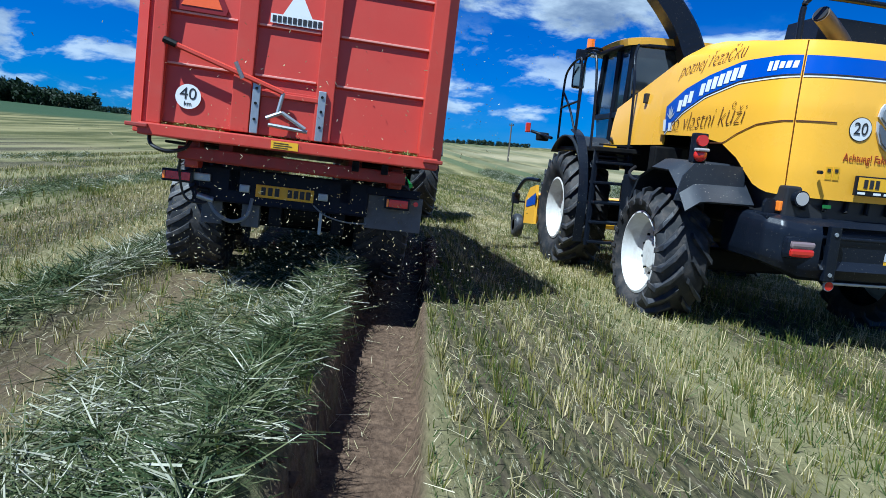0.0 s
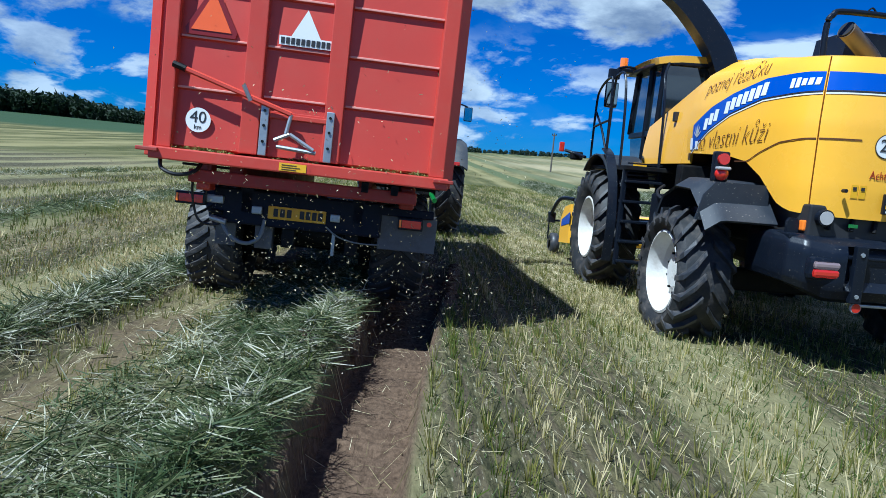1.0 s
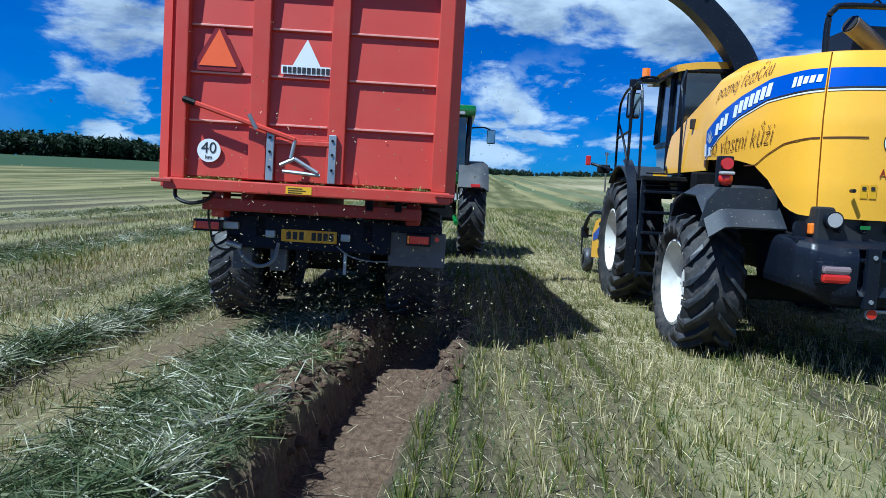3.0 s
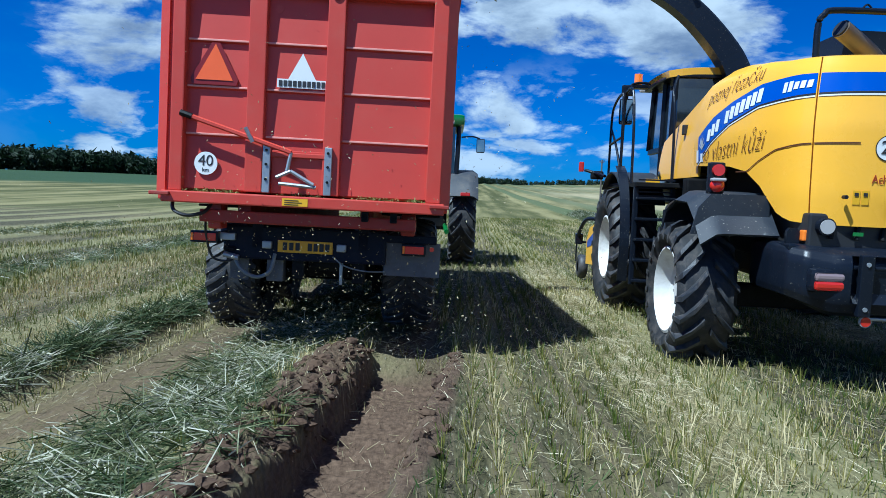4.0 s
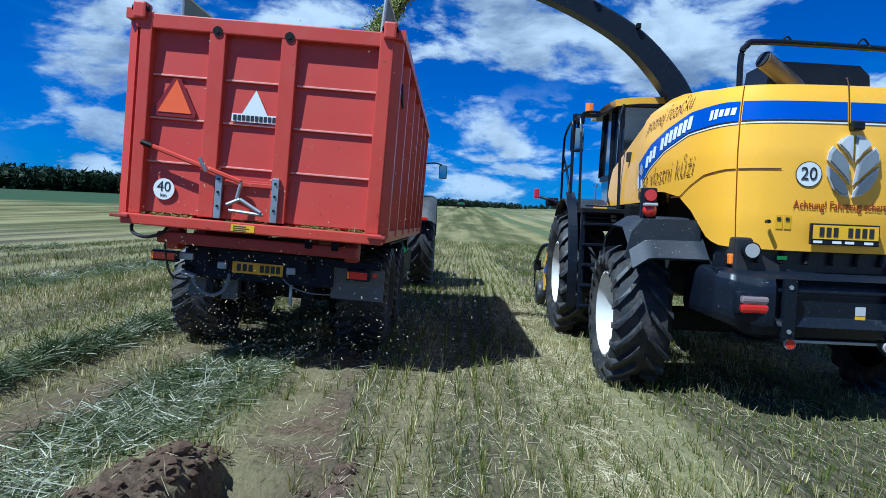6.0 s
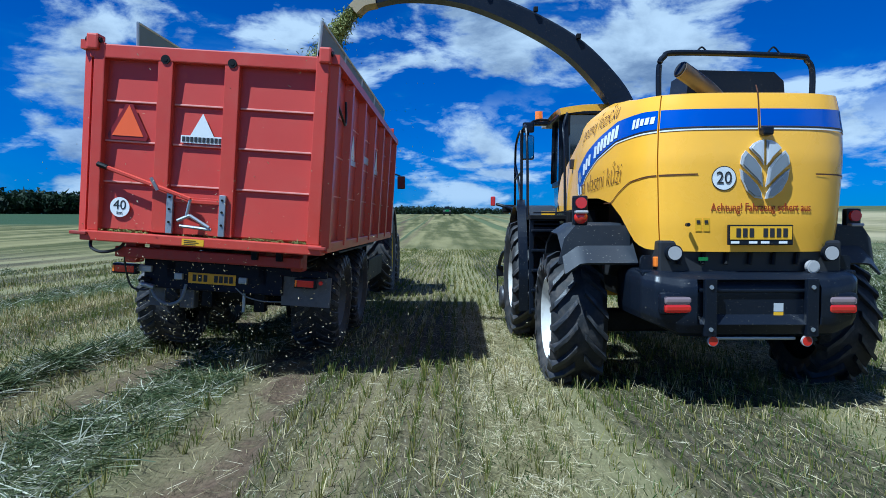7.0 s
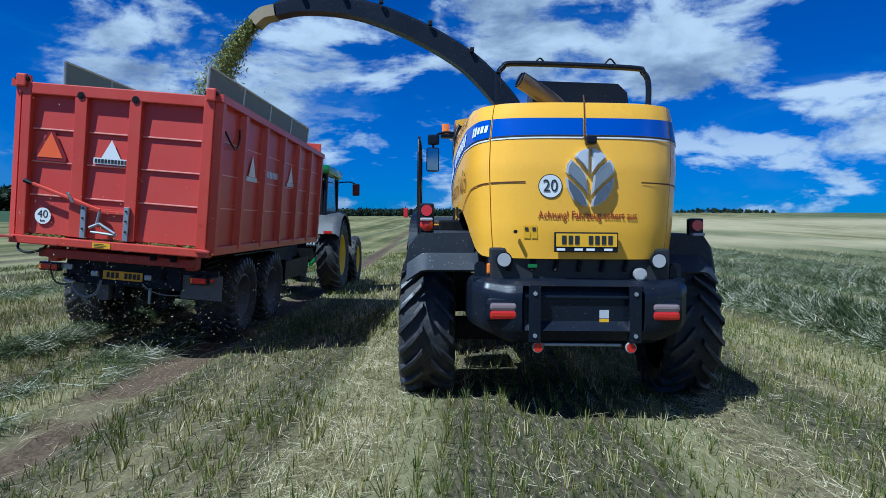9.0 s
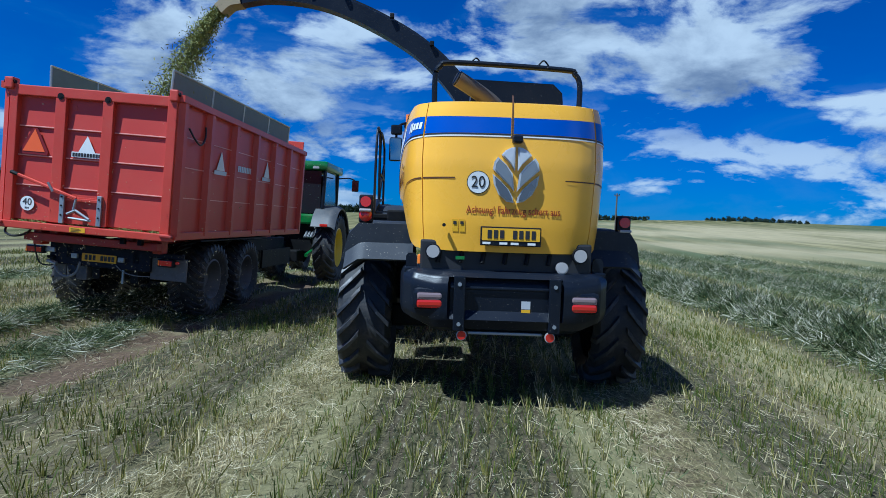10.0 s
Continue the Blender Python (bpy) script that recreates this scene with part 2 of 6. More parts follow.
def box(bm, x0, x1, y0, y1, z0, z1, bevel=0.0, m=None):
    before = set(bm.verts)
    r = bmesh.ops.create_cube(bm, size=1.0)
    vs = r["verts"]
    bmesh.ops.scale(bm, vec=(x1 - x0, y1 - y0, z1 - z0), verts=vs)
    bmesh.ops.translate(bm, vec=((x0 + x1) / 2, (y0 + y1) / 2, (z0 + z1) / 2), verts=vs)
    if bevel:
        es = list({e for v in vs for e in v.link_edges})
        bmesh.ops.bevel(bm, geom=es, offset=bevel, segments=2, profile=0.6, affect="EDGES")
    if m is not None:
        bmesh.ops.transform(bm, matrix=m, verts=[v for v in bm.verts if v not in before])
    return bm


def B(x0, x1, y0, y1, z0, z1, bevel=0.0, m=None):
    return box(bmesh.new(), x0, x1, y0, y1, z0, z1, bevel, m)


def rod(bm, p, q, r, seg=10, r2=None):
    p, q = Vector(p), Vector(q)
    d = q - p
    rot = d.to_track_quat("Z", "Y").to_matrix().to_4x4()
    bmesh.ops.create_cone(bm, cap_ends=True, segments=seg, radius1=r, radius2=r if r2 is None else r2, depth=d.length,
                          matrix=Matrix.Translation((p + q) / 2) @ rot)
    return bm


def R_(p, q, r, seg=10, r2=None):
    return rod(bmesh.new(), p, q, r, seg, r2)


def smooth_path(points, steps=6):
    pts = [Vector(p) for p in points]
    out = []
    for i in range(len(pts) - 1):
        a, b, c, d = pts[max(i - 1, 0)], pts[i], pts[i + 1], pts[min(i + 2, len(pts) - 1)]
        for k in range(steps):
            t = k / steps
            out.append(0.5 * ((2 * b) + (c - a) * t + (2 * a - 5 * b + 4 * c - d) * t * t + (3 * b - a - 3 * c + d) * t ** 3))
    return out + [pts[-1]]


def tube(points, r, seg=8, steps=6, bm=None, section=None):
    """A pipe, or any closed section (pairs across and up, or a function of the way along), swept along a smooth path."""
    bm = bm or bmesh.new()
    path = smooth_path(points, steps) if steps > 1 else [Vector(p) for p in points]
    rings = []
    up = Vector((0, 0, 1))
    side0 = None
    for i, p in enumerate(path):
        d = (path[min(i + 1, len(path) - 1)] - path[max(i - 1, 0)]).normalized()
        side = d.cross(up)
        if side.length < 0.15:
            side = side0 or Vector((1, 0, 0))
        side = (side - d * side.dot(d)).normalized()
        if side0 is not None and side.dot(side0) < 0:
            side = -side
        side0 = side
        v = side.cross(d)
        f = i / (len(path) - 1)
        sec = section(f) if callable(section) else section or [(r * math.cos(a), r * math.sin(a)) for a in (2 * math.pi * k / seg for k in range(seg))]
        rings.append([bm.verts.new(p + side * a + v * b) for a, b in sec])
    k = len(rings[0])
    for a, b in zip(rings, rings[1:]):
        for j in range(k):
            bm.faces.new((a[j], a[(j + 1) % k], b[(j + 1) % k], b[j]))
    bm.faces.new(rings[0][::-1]), bm.faces.new(rings[-1])
    bmesh.ops.recalc_face_normals(bm, faces=bm.faces)
    return bm


def grid(fn, nu, nv, bm=None):
    bm = bm or bmesh.new()
    vs = [[bm.verts.new(fn(i / nu, j / nv)) for j in range(nv + 1)] for i in range(nu + 1)]
    for i in range(nu):
        for j in range(nv):
            bm.faces.new((vs[i][j], vs[i + 1][j], vs[i + 1][j + 1], vs[i][j + 1]))
    return bm


def thick(bm, depth):
    """Gives an open sheet a thickness, on the side away from its normals."""
    bmesh.ops.recalc_face_normals(bm, faces=bm.faces)
    bmesh.ops.solidify(bm, geom=list(bm.faces), thickness=depth)
    return bm


def revolve(profile, seg, bm=None):
    """Profile of (x, radius) turned about the x axis."""
    bm = bm or bmesh.new()
    rings = [[bm.verts.new((x, r * math.sin(2 * math.pi * k / seg), r * math.cos(2 * math.pi * k / seg))) for k in range(seg)] for x, r in profile]
    for a, b in zip(rings, rings[1:]):
        for j in range(seg):
            bm.faces.new((a[j], a[(j + 1) % seg], b[(j + 1) % seg], b[j]))
    bmesh.ops.recalc_face_normals(bm, faces=bm.faces)
    return bm


def prism(outline, axis, a, b, bm=None):
    """A closed outline of pairs, drawn out along an axis from a to b."""
    bm = bm or bmesh.new()

    def p(u, v, w):
        return {"x": (w, u, v), "y": (u, w, v), "z": (u, v, w)}[axis]
    lo = [bm.verts.new(p(u, v, a)) for u, v in outline]
    hi = [bm.verts.new(p(u, v, b)) for u, v in outline]
    k = len(outline)
    for j in range(k):
        bm.faces.new((lo[j], lo[(j + 1) % k], hi[(j + 1) % k], hi[j]))
    bm.faces.new(lo[::-1]), bm.faces.new(hi)
    bmesh.ops.recalc_face_normals(bm, faces=bm.faces)
    return bm


def letters(text, size, place, depth=0.002, shear=0.0, align="CENTER", squeeze=1.0, thin=0.0):
    """Writing as a thin mesh; place turns (across, up, out) into a point."""
    cu = bpy.data.curves.new("writing", "FONT")
    cu.body, cu.size, cu.align_x, cu.align_y, cu.shear, cu.extrude, cu.offset, cu.resolution_u = text, size, align, "CENTER", shear, depth / 2, thin * size, 3
    ob = new("writing", cu)
    me = bpy.data.meshes.new_from_object(ob.evaluated_get(bpy.context.evaluated_depsgraph_get()))
    bpy.data.objects.remove(ob)
    bm = bmesh.new()
    bm.from_mesh(me)
    bpy.data.meshes.remove(me)
    for v in bm.verts:
        v.co = place(v.co.x * squeeze, v.co.y, v.co.z + depth / 2)
    return bm


def pieces(name, bm, material, parent, label=""):
    """Each separate island of a bmesh as a part of its own."""
    left = set(bm.faces)
    while left:
        stack = [left.pop()]
        island = list(stack)
        while stack:
            for e in stack.pop().edges:
                for f in e.link_faces:
                    if f in left:
                        left.remove(f), stack.append(f), island.append(f)
        vs = list({v for f in island for v in f.verts})
        at = {v: i for i, v in enumerate(vs)}
        me = bpy.data.meshes.new(name)
        me.from_pydata([tuple(v.co) for v in vs], [], [[at[v] for v in f.verts] for f in island])
        me.materials.append(material)
        ob = new(name, me)
        ob.parent = parent
        if label:
            ob["label"] = label
    bm.free()


def thing(name, label, category, group="", kind=""):
    return tagged(new(name), label, category, group, kind)


def tyre_wheel(parent, radius, width, rim_r, rim_mat, lugs, lug_h, sign, bolts=10, name="wheel", single_lugs=True):
    """A farm wheel on the x axis, its outer face to sign * x: tyre carcass, lugs, dished rim, bolts."""
    w = new(name)
    w.parent = parent
    rc, h = radius - lug_h, width / 2
    prof = [(-h * 0.72, rim_r), (-h * 0.95, rim_r + (rc - rim_r) * 0.35), (-h, rim_r + (rc - rim_r) * 0.6), (-h * 0.93, rc - 0.05), (-h * 0.78, rc - 0.012), (0, rc),
            (h * 0.78, rc - 0.012), (h * 0.93, rc - 0.05), (h, rim_r + (rc - rim_r) * 0.6), (h * 0.95, rim_r + (rc - rim_r) * 0.35), (h * 0.72, rim_r)]
    part("tyre", revolve(prof, 48), RUBBER, w, smooth=True)
    def lug(bm, s, a0):
        # a lug runs slantwise from the middle to the shoulder and a little down the side
        q = 2 * math.pi / lugs * 1.3
        pts = [(0.04 * s, 0.0, rc - 0.004), (h * 0.5 * s, -0.42 * q, rc - 0.01), (h * 0.93 * s, -0.85 * q, rc - 0.035), (h * 1.0 * s, -0.95 * q, rc - 0.13)]
        wa = 0.026 / radius
        rows = []
        for k, (x, da, r0) in enumerate(pts):
            top = r0 + (lug_h if k < 2 else lug_h * 0.95 if k == 2 else 0.02)
            xt = x * (1.03 if k == 3 else 1.0)
            ring = []
            for rr, wd, xx in ((r0 - 0.02, wa * 1.5, x), (top, wa, xt)):
                for sg in (-1, 1):
                    aa = a0 + da + sg * wd
                    ring.append(bm.verts.new((xx, rr * math.sin(aa), rr * math.cos(aa))))
            rows.append(ring)
        for p, q in zip(rows, rows[1:]):
            for i0, i1 in ((0, 2), (2, 3), (3, 1)):
                bm.faces.new((p[i0], p[i1], q[i1], q[i0]))
        for e in (rows[0], rows[-1]):
            bm.faces.new((e[0], e[1], e[3], e[2]))
        return bm
    if single_lugs:
        for s in (-1, 1):
            bm = lug(bmesh.new(), s, 0.0)
            bmesh.ops.recalc_face_normals(bm, faces=bm.faces)
            first = part("lug", bm, LUGRUBBER, w)
            for i in range(lugs):
                ob = first if i == 0 else new("lug", first.data)
                ob.parent = w
                ob.rotation_euler = (-2 * math.pi * (i + (0.5 if s > 0 else 0)) / lugs, 0, 0)
    else:
        bm = bmesh.new()
        for i in range(lugs):
            for s in (-1, 1):
                lug(bm, s, 2 * math.pi * (i + (0.5 if s > 0 else 0)) / lugs)
        bmesh.ops.recalc_face_normals(bm, faces=bm.faces)
        tagged(part("lugs", bm, LUGRUBBER, w), kind="stuff")
    s = sign
    rim = [(s * h * 0.80, rim_r + 0.015), (s * h * 0.83, rim_r - 0.01), (s * h * 0.60, rim_r - 0.045), (s * h * 0.25, rim_r - 0.07), (s * h * 0.12, rim_r * 0.70), (s * h * 0.20, rim_r * 0.42), (s * h * 0.34, rim_r * 0.36), (s * h * 0.36, rim_r * 0.12), (s * h * 0.34, 0.002)]
    part("rim", revolve(rim, 40), rim_mat, w, smooth=True)
    bm = bmesh.new()
    for k in range(bolts):
        a = 2 * math.pi * k / bolts
        r = rim_r * 0.52
        rod(bm, (s * h * 0.15, r * math.sin(a), r * math.cos(a)), (s * h * 0.27, r * math.sin(a), r * math.cos(a)), 0.014, 6)
    tagged(part("bolts", bm, DARKSTEEL, w), kind="stuff")
    return w

# ---------------------------------------------------------------- the field


def lattice(x, y, seed=0.0):
    """Smooth value noise on arrays, 0 to 1."""
    xi, yi = np.floor(x), np.floor(y)
    u, v = x - xi, y - yi
    u, v = u * u * (3 - 2 * u), v * v * (3 - 2 * v)

    def h(a, b):
        s = np.sin(a * 127.1 + b * 311.7 + seed * 74.7) * 43758.5453
        return s - np.floor(s)
    return (h(xi, yi) * (1 - u) + h(xi + 1, yi) * u) * (1 - v) + (h(xi, yi + 1) * (1 - u) + h(xi + 1, yi + 1) * u) * v


def rumble(x, y, scale, octaves=4, seed=0.0):
    out, amp, tot = 0, 1.0, 0.0
    for k in range(octaves):
        out = out + amp * lattice(x * scale, y * scale, seed + k)
        tot, amp, scale = tot + amp, amp * 0.55, scale * 2.1
    return out / tot


def step(a, b, x):
    t = np.clip((x - a) / (b - a), 0, 1)
    return t * t * (3 - 2 * t)


RUT_END = 4.85


def rut_mid(y):
    return -4.0 + 0.078 * np.clip(y, -9, 5)


def rut_half(y):
    return 0.265 + 0.010 * np.clip(y + 4, 0, 10)


def rut_share(x, y):
    """1 on the rut's floor, 0 outside it."""
    d = np.abs(x - rut_mid(y) - 0.12 * (rumble(x * 0, y, 2.6, 4, 5) - 0.5)) - rut_half(y)
    return (1 - step(-0.03, 0.03, d)) * (1 - step(RUT_END - 0.35, RUT_END, y))


def berm_share(x, y):
    d = x - (rut_mid(y) - rut_half(y) - 0.24)
    return np.exp(-(d / 0.20) ** 2) * (1 - step(RUT_END - 0.4, RUT_END + 0.15, y))


def clod_share(x, y):
    d = x - (rut_mid(y) + rut_half(y) + 0.10)
    return np.exp(-(d / 0.10) ** 2) * step(0.8, 2.6, y) * (1 - step(RUT_END - 0.5, RUT_END + 0.1, y))


def track_share(x, y):
    """The shallow bare wheel track that goes on past the rut."""
    d = x + 3.68 + 0.05 * (y - 5) - 0.12 * (rumble(x * 0, y, 1.1, 3, 45) - 0.5)
    return np.exp(-(d / 0.36) ** 6) * step(RUT_END - 0.6, RUT_END, y)


def tread_share(x, y):
    """Stubble flattened by the harvester's wheel."""
    d = x - 1.70 - 0.02 * (y - 9)
    return np.exp(-(d / 0.27) ** 6) * step(2.0, 5.0, y) * (1 - step(10.8, 11.6, y))


def hill(x, y):
    ahead = np.maximum(y - 26.0 + 0.10 * np.abs(x), 0)
    side = np.maximum(np.abs(x) - 34.0, 0)
    d = np.hypot(ahead, side * 0.8)
    slope = 0.036 - 0.006 * step(10, 80, -x) + 0.011 * step(15, 90, x)
    up = slope * (np.sqrt(d * d + 30 ** 2) - 30)
    return np.where(d < 260, up, slope * (np.sqrt(260 ** 2 + 900) - 30) - 0.012 * (d - 260)) + 0.25 * (rumble(x, y, 0.03, 3, 9) - 0.5) * step(15, 60, d)


SWATHS = [(-6.45, 0.42, 0.14), (-10.2, 0.6, 0.16), (-15.5, 0.6, 0.18), (5.95, 1.15, 0.34), (10.7, 1.5, 0.34), (15.8, 1.9, 0.34), (22.0, 1.4, 0.3), (28.5, 1.5, 0.3), (36.0, 1.6, 0.3)]


def swath_mid(k, y):
    x = SWATHS[k][0]
    return x + 0.25 * (lattice(y * 0.16 + 3.1 * k, y * 0, 3.0) - 0.5) + (0.05 * np.clip(y, -4, 12) if k == 0 else 0.0)


def swath_share(x, y):
    s = 0 * x
    for k, (x0, w, h) in enumerate(SWATHS):
        d = (x - swath_mid(k, y)) / w
        s = np.maximum(s, h * np.exp(-d * d * 2.2) * (0.45 + 1.1 * rumble(x, y, 1.9, 4, 20 + k)))
    return s


def ground_height(x, y):
    z = hill(x, y) + 0.035 * (rumble(x, y, 3.2, 4, 1) - 0.5) + 0.05 * (rumble(x, y, 0.6, 2, 2) - 0.5)
    r = rut_share(x, y)
    z = z - 0.075 * track_share(x, y) * step(0.2, 0.6, rumble(x, y, 2.0, 3, 44))
    bars = 0.018 * np.sin(2 * math.pi * (y + 0.25 * x) / 0.22) * (rumble(x, y, 2.2, 2, 31) > 0.42)
    b, c = berm_share(x, y), clod_share(x, y)
    lumps = np.abs(rumble(x, y, 6.0, 4, 4) - 0.5) * 2
    z = z + b * (0.10 + 0.13 * (rumble(x, y, 3.4, 4, 4) - 0.3) * 2 * (0.5 + rumble(x, y, 1.5, 2, 6))) + b * 0.10 * (lumps - 0.35) + 0.10 * b * (1 - step(-0.5, 2.0, y)) + c * (0.02 + 0.10 * rumble(x, y, 4.0, 3, 7))
    z = z * (1 - r) + r * (-0.27 + bars + 0.02 * (rumble(x, y, 7, 3, 8) - 0.5))
    return z + swath_share(x, y) * np.where(np.abs(x) < 40, 1, 0.8)


def spaced(lo, hi, fine, far_lo, far_hi, grow=1.16):
    mid = list(np.arange(lo, hi + fine / 2, fine))
    a, s = [lo], fine
    while a[-1] > far_lo:
        s *= grow
        a.append(a[-1] - s)
    b, s = [mid[-1]], fine
    while b[-1] < far_hi:
        s *= grow
        b.append(b[-1] + s)
    return np.array(a[:0:-1] + mid + b[1:])


def ground_material():
    m = bpy.data.materials.new("stubble_field")
    m.use_nodes = True
    n = Nodes(m.node_tree)
    pos = n.add("ShaderNodeNewGeometry").outputs["Position"]
    soil = n.add("ShaderNodeAttribute", attribute_name="soil").outputs["Fac"]
    green = n.add("ShaderNodeAttribute", attribute_name="green").outputs["Fac"]
    far = n.add("ShaderNodeAttribute", attribute_name="far_crop").outputs["Fac"]
    # stalk rows and litter, stretched along the way of travel
    along = n.add("ShaderNodeMapping", {"Vector": pos, "Scale": (1.0, 0.22, 1.0)}).outputs[0]
    fine = n.noise(along, 34.0, 6.0, 0.65)
    litter = n.noise(n.add("ShaderNodeMapping", {"Vector": pos, "Rotation": (0, 0, 0.7), "Scale": (1.0, 0.15, 1.0)}).outputs[0], 60.0, 3.0, 0.6)
    broad = n.noise(along, 0.5, 5.0, 0.6)
    lane = n.noise(n.add("ShaderNodeMapping", {"Vector": pos, "Scale": (1.0, 0.012, 1.0)}).outputs[0], 0.42, 3.0, 0.6)
    wave = n.add("ShaderNodeTexWave", {"Vector": pos, "Scale": 2.4, "Distortion": 1.2, "Detail": 3.0, "Detail Scale": 2.0}, bands_direction="X").outputs["Fac"]
    grass = n.mix(n.ramp(fine, 0.35, 0.65), rgb(0.022, 0.022, 0.009), rgb(0.098, 0.086, 0.040))
    grass = n.mix(n.ramp(n.math("ADD", broad, n.math("MULTIPLY", n.math("SUBTRACT", lane, 0.5), 1.6)), 0.46, 0.78), grass, n.mix(fine, rgb(0.100, 0.078, 0.038), rgb(0.27, 0.225, 0.105)))
    grass = n.mix(n.math("MULTIPLY", n.ramp(litter, 0.60, 0.70), 0.6), grass, rgb(0.50, 0.46, 0.31))
    grass = n.mix(n.math("MULTIPLY", n.ramp(wave, 0.55, 0.9), 0.30), grass, rgb(0.12, 0.085, 0.06))
    bands = n.add("ShaderNodeTexWave", {"Vector": pos, "Scale": 0.11, "Distortion": 1.6, "Detail": 4.0, "Detail Scale": 0.6, "Detail Roughness": 0.6}, bands_direction="X").outputs["Fac"]
    grass = n.mix(n.math("MULTIPLY", n.ramp(bands, 0.45, 0.85), 0.70), grass, n.mix(fine, rgb(0.130, 0.120, 0.045), rgb(0.34, 0.30, 0.150)))
    # past the modelled stalks, the stubble's darker average is put into the ground colour
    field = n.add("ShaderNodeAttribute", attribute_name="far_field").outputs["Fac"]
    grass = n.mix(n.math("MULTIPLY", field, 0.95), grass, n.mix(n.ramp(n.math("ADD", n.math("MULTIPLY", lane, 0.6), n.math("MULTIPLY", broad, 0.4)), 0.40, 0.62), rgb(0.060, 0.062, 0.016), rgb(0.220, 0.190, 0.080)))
    hay = n.mix(fine, rgb(0.028, 0.044, 0.013), rgb(0.14, 0.155, 0.072))
    col = n.mix(green, grass, hay)
    pale = n.add("ShaderNodeAttribute", attribute_name="far_pale").outputs["Fac"]
    col = n.mix(pale, col, n.mix(broad, rgb(0.24, 0.20, 0.105), rgb(0.42, 0.35, 0.205)))
    crop = n.mix(n.noise(pos, 0.02, 3.0), rgb(0.020, 0.040, 0.014), rgb(0.045, 0.075, 0.030))
    col = n.mix(far, col, crop)
    crumbs = n.noise(pos, 22.0, 8.0, 0.7)
    earth = n.mix(n.ramp(crumbs, 0.3, 0.7), rgb(0.058, 0.036, 0.022), rgb(0.150, 0.098, 0.062))
    earth = n.mix(n.math("MULTIPLY", n.ramp(n.noise(pos, 2.0, 4.0), 0.5, 0.8), 0.4), earth, rgb(0.055, 0.034, 0.025))
    col = n.mix(soil, col, earth)
    h = n.math("ADD", n.math("MULTIPLY", fine, 0.6), n.math("MULTIPLY", crumbs, 0.8))
    bp = n.add("ShaderNodeBump", {"Strength": 0.8, "Distance": 0.03, "Height": h})
    b = n.add("ShaderNodeBsdfPrincipled", {"Base Color": col, "Roughness": 0.9, "Specular IOR Level": 0.2, "Normal": bp.outputs[0]})
    n.add("ShaderNodeOutputMaterial", {"Surface": b.outputs[0]})
    return m


def soil_share(x, y):
    r = np.clip(rut_share(x, y) + 0.95 * step(0.25, 0.55, berm_share(x, y)) * step(0.3, 0.5, rumble(x, y, 2.0, 3, 11) - 0.34 + 0.46 * step(-1.0, 2.6, y)) + step(0.3, 0.6, clod_share(x, y)), 0, 1)
    wall = np.exp(-((np.abs(x - rut_mid(y)) - rut_half(y)) / 0.05) ** 2) * (1 - step(RUT_END - 0.3, RUT_END, y))
    # the bare wheel track that goes on past the rut, and the older one beside the mown grass
    track = track_share(x, y) * (0.45 + 0.5 * step(0.34, 0.52, rumble(x, y, 1.5, 4, 12)))
    track = np.maximum(track, tread_share(x, y) * (0.25 + 0.45 * step(0.45, 0.6, 0.5 + 0.5 * np.sin(2 * math.pi * (y + 0.7 * np.abs(x - 1.70)) / 0.24) * rumble(x, y, 3, 2, 46))))
    old = np.exp(-((x + 5.95 - 0.085 * np.clip(y, -6, 8)) / 0.27) ** 4) * step(0.34, 0.58, rumble(x, y * 0.5, 1.8, 4, 13)) * 0.60
    return np.clip(np.maximum(np.maximum(r, wall), np.maximum(track, old)), 0, 1)


def hay_share(x, y):
    heap = np.exp(-((x + 5.12 - 0.05 * (np.clip(y, -6, 9) + 1)) / 0.50) ** 4) * (1 - step(12, 22, y)) * step(0.30, 0.5, rumble(x, y, 0.9, 3, 15) + 0.08 * (1 - step(-2, 4, y)))
    near = step(-4.2, -5.0, x) * (1 - step(-3.0, 1.0, y)) * step(-5.95, -5.6, x) * 0.9
    mound = np.exp(-((x - rut_mid(y) + rut_half(y) + 0.30) / 0.30) ** 4) * (1 - step(0.0, 2.2, y))
    return np.clip(np.maximum(np.maximum(np.maximum(heap, near), mound), step(0.05, 0.14, swath_share(x, y))), 0, 1)


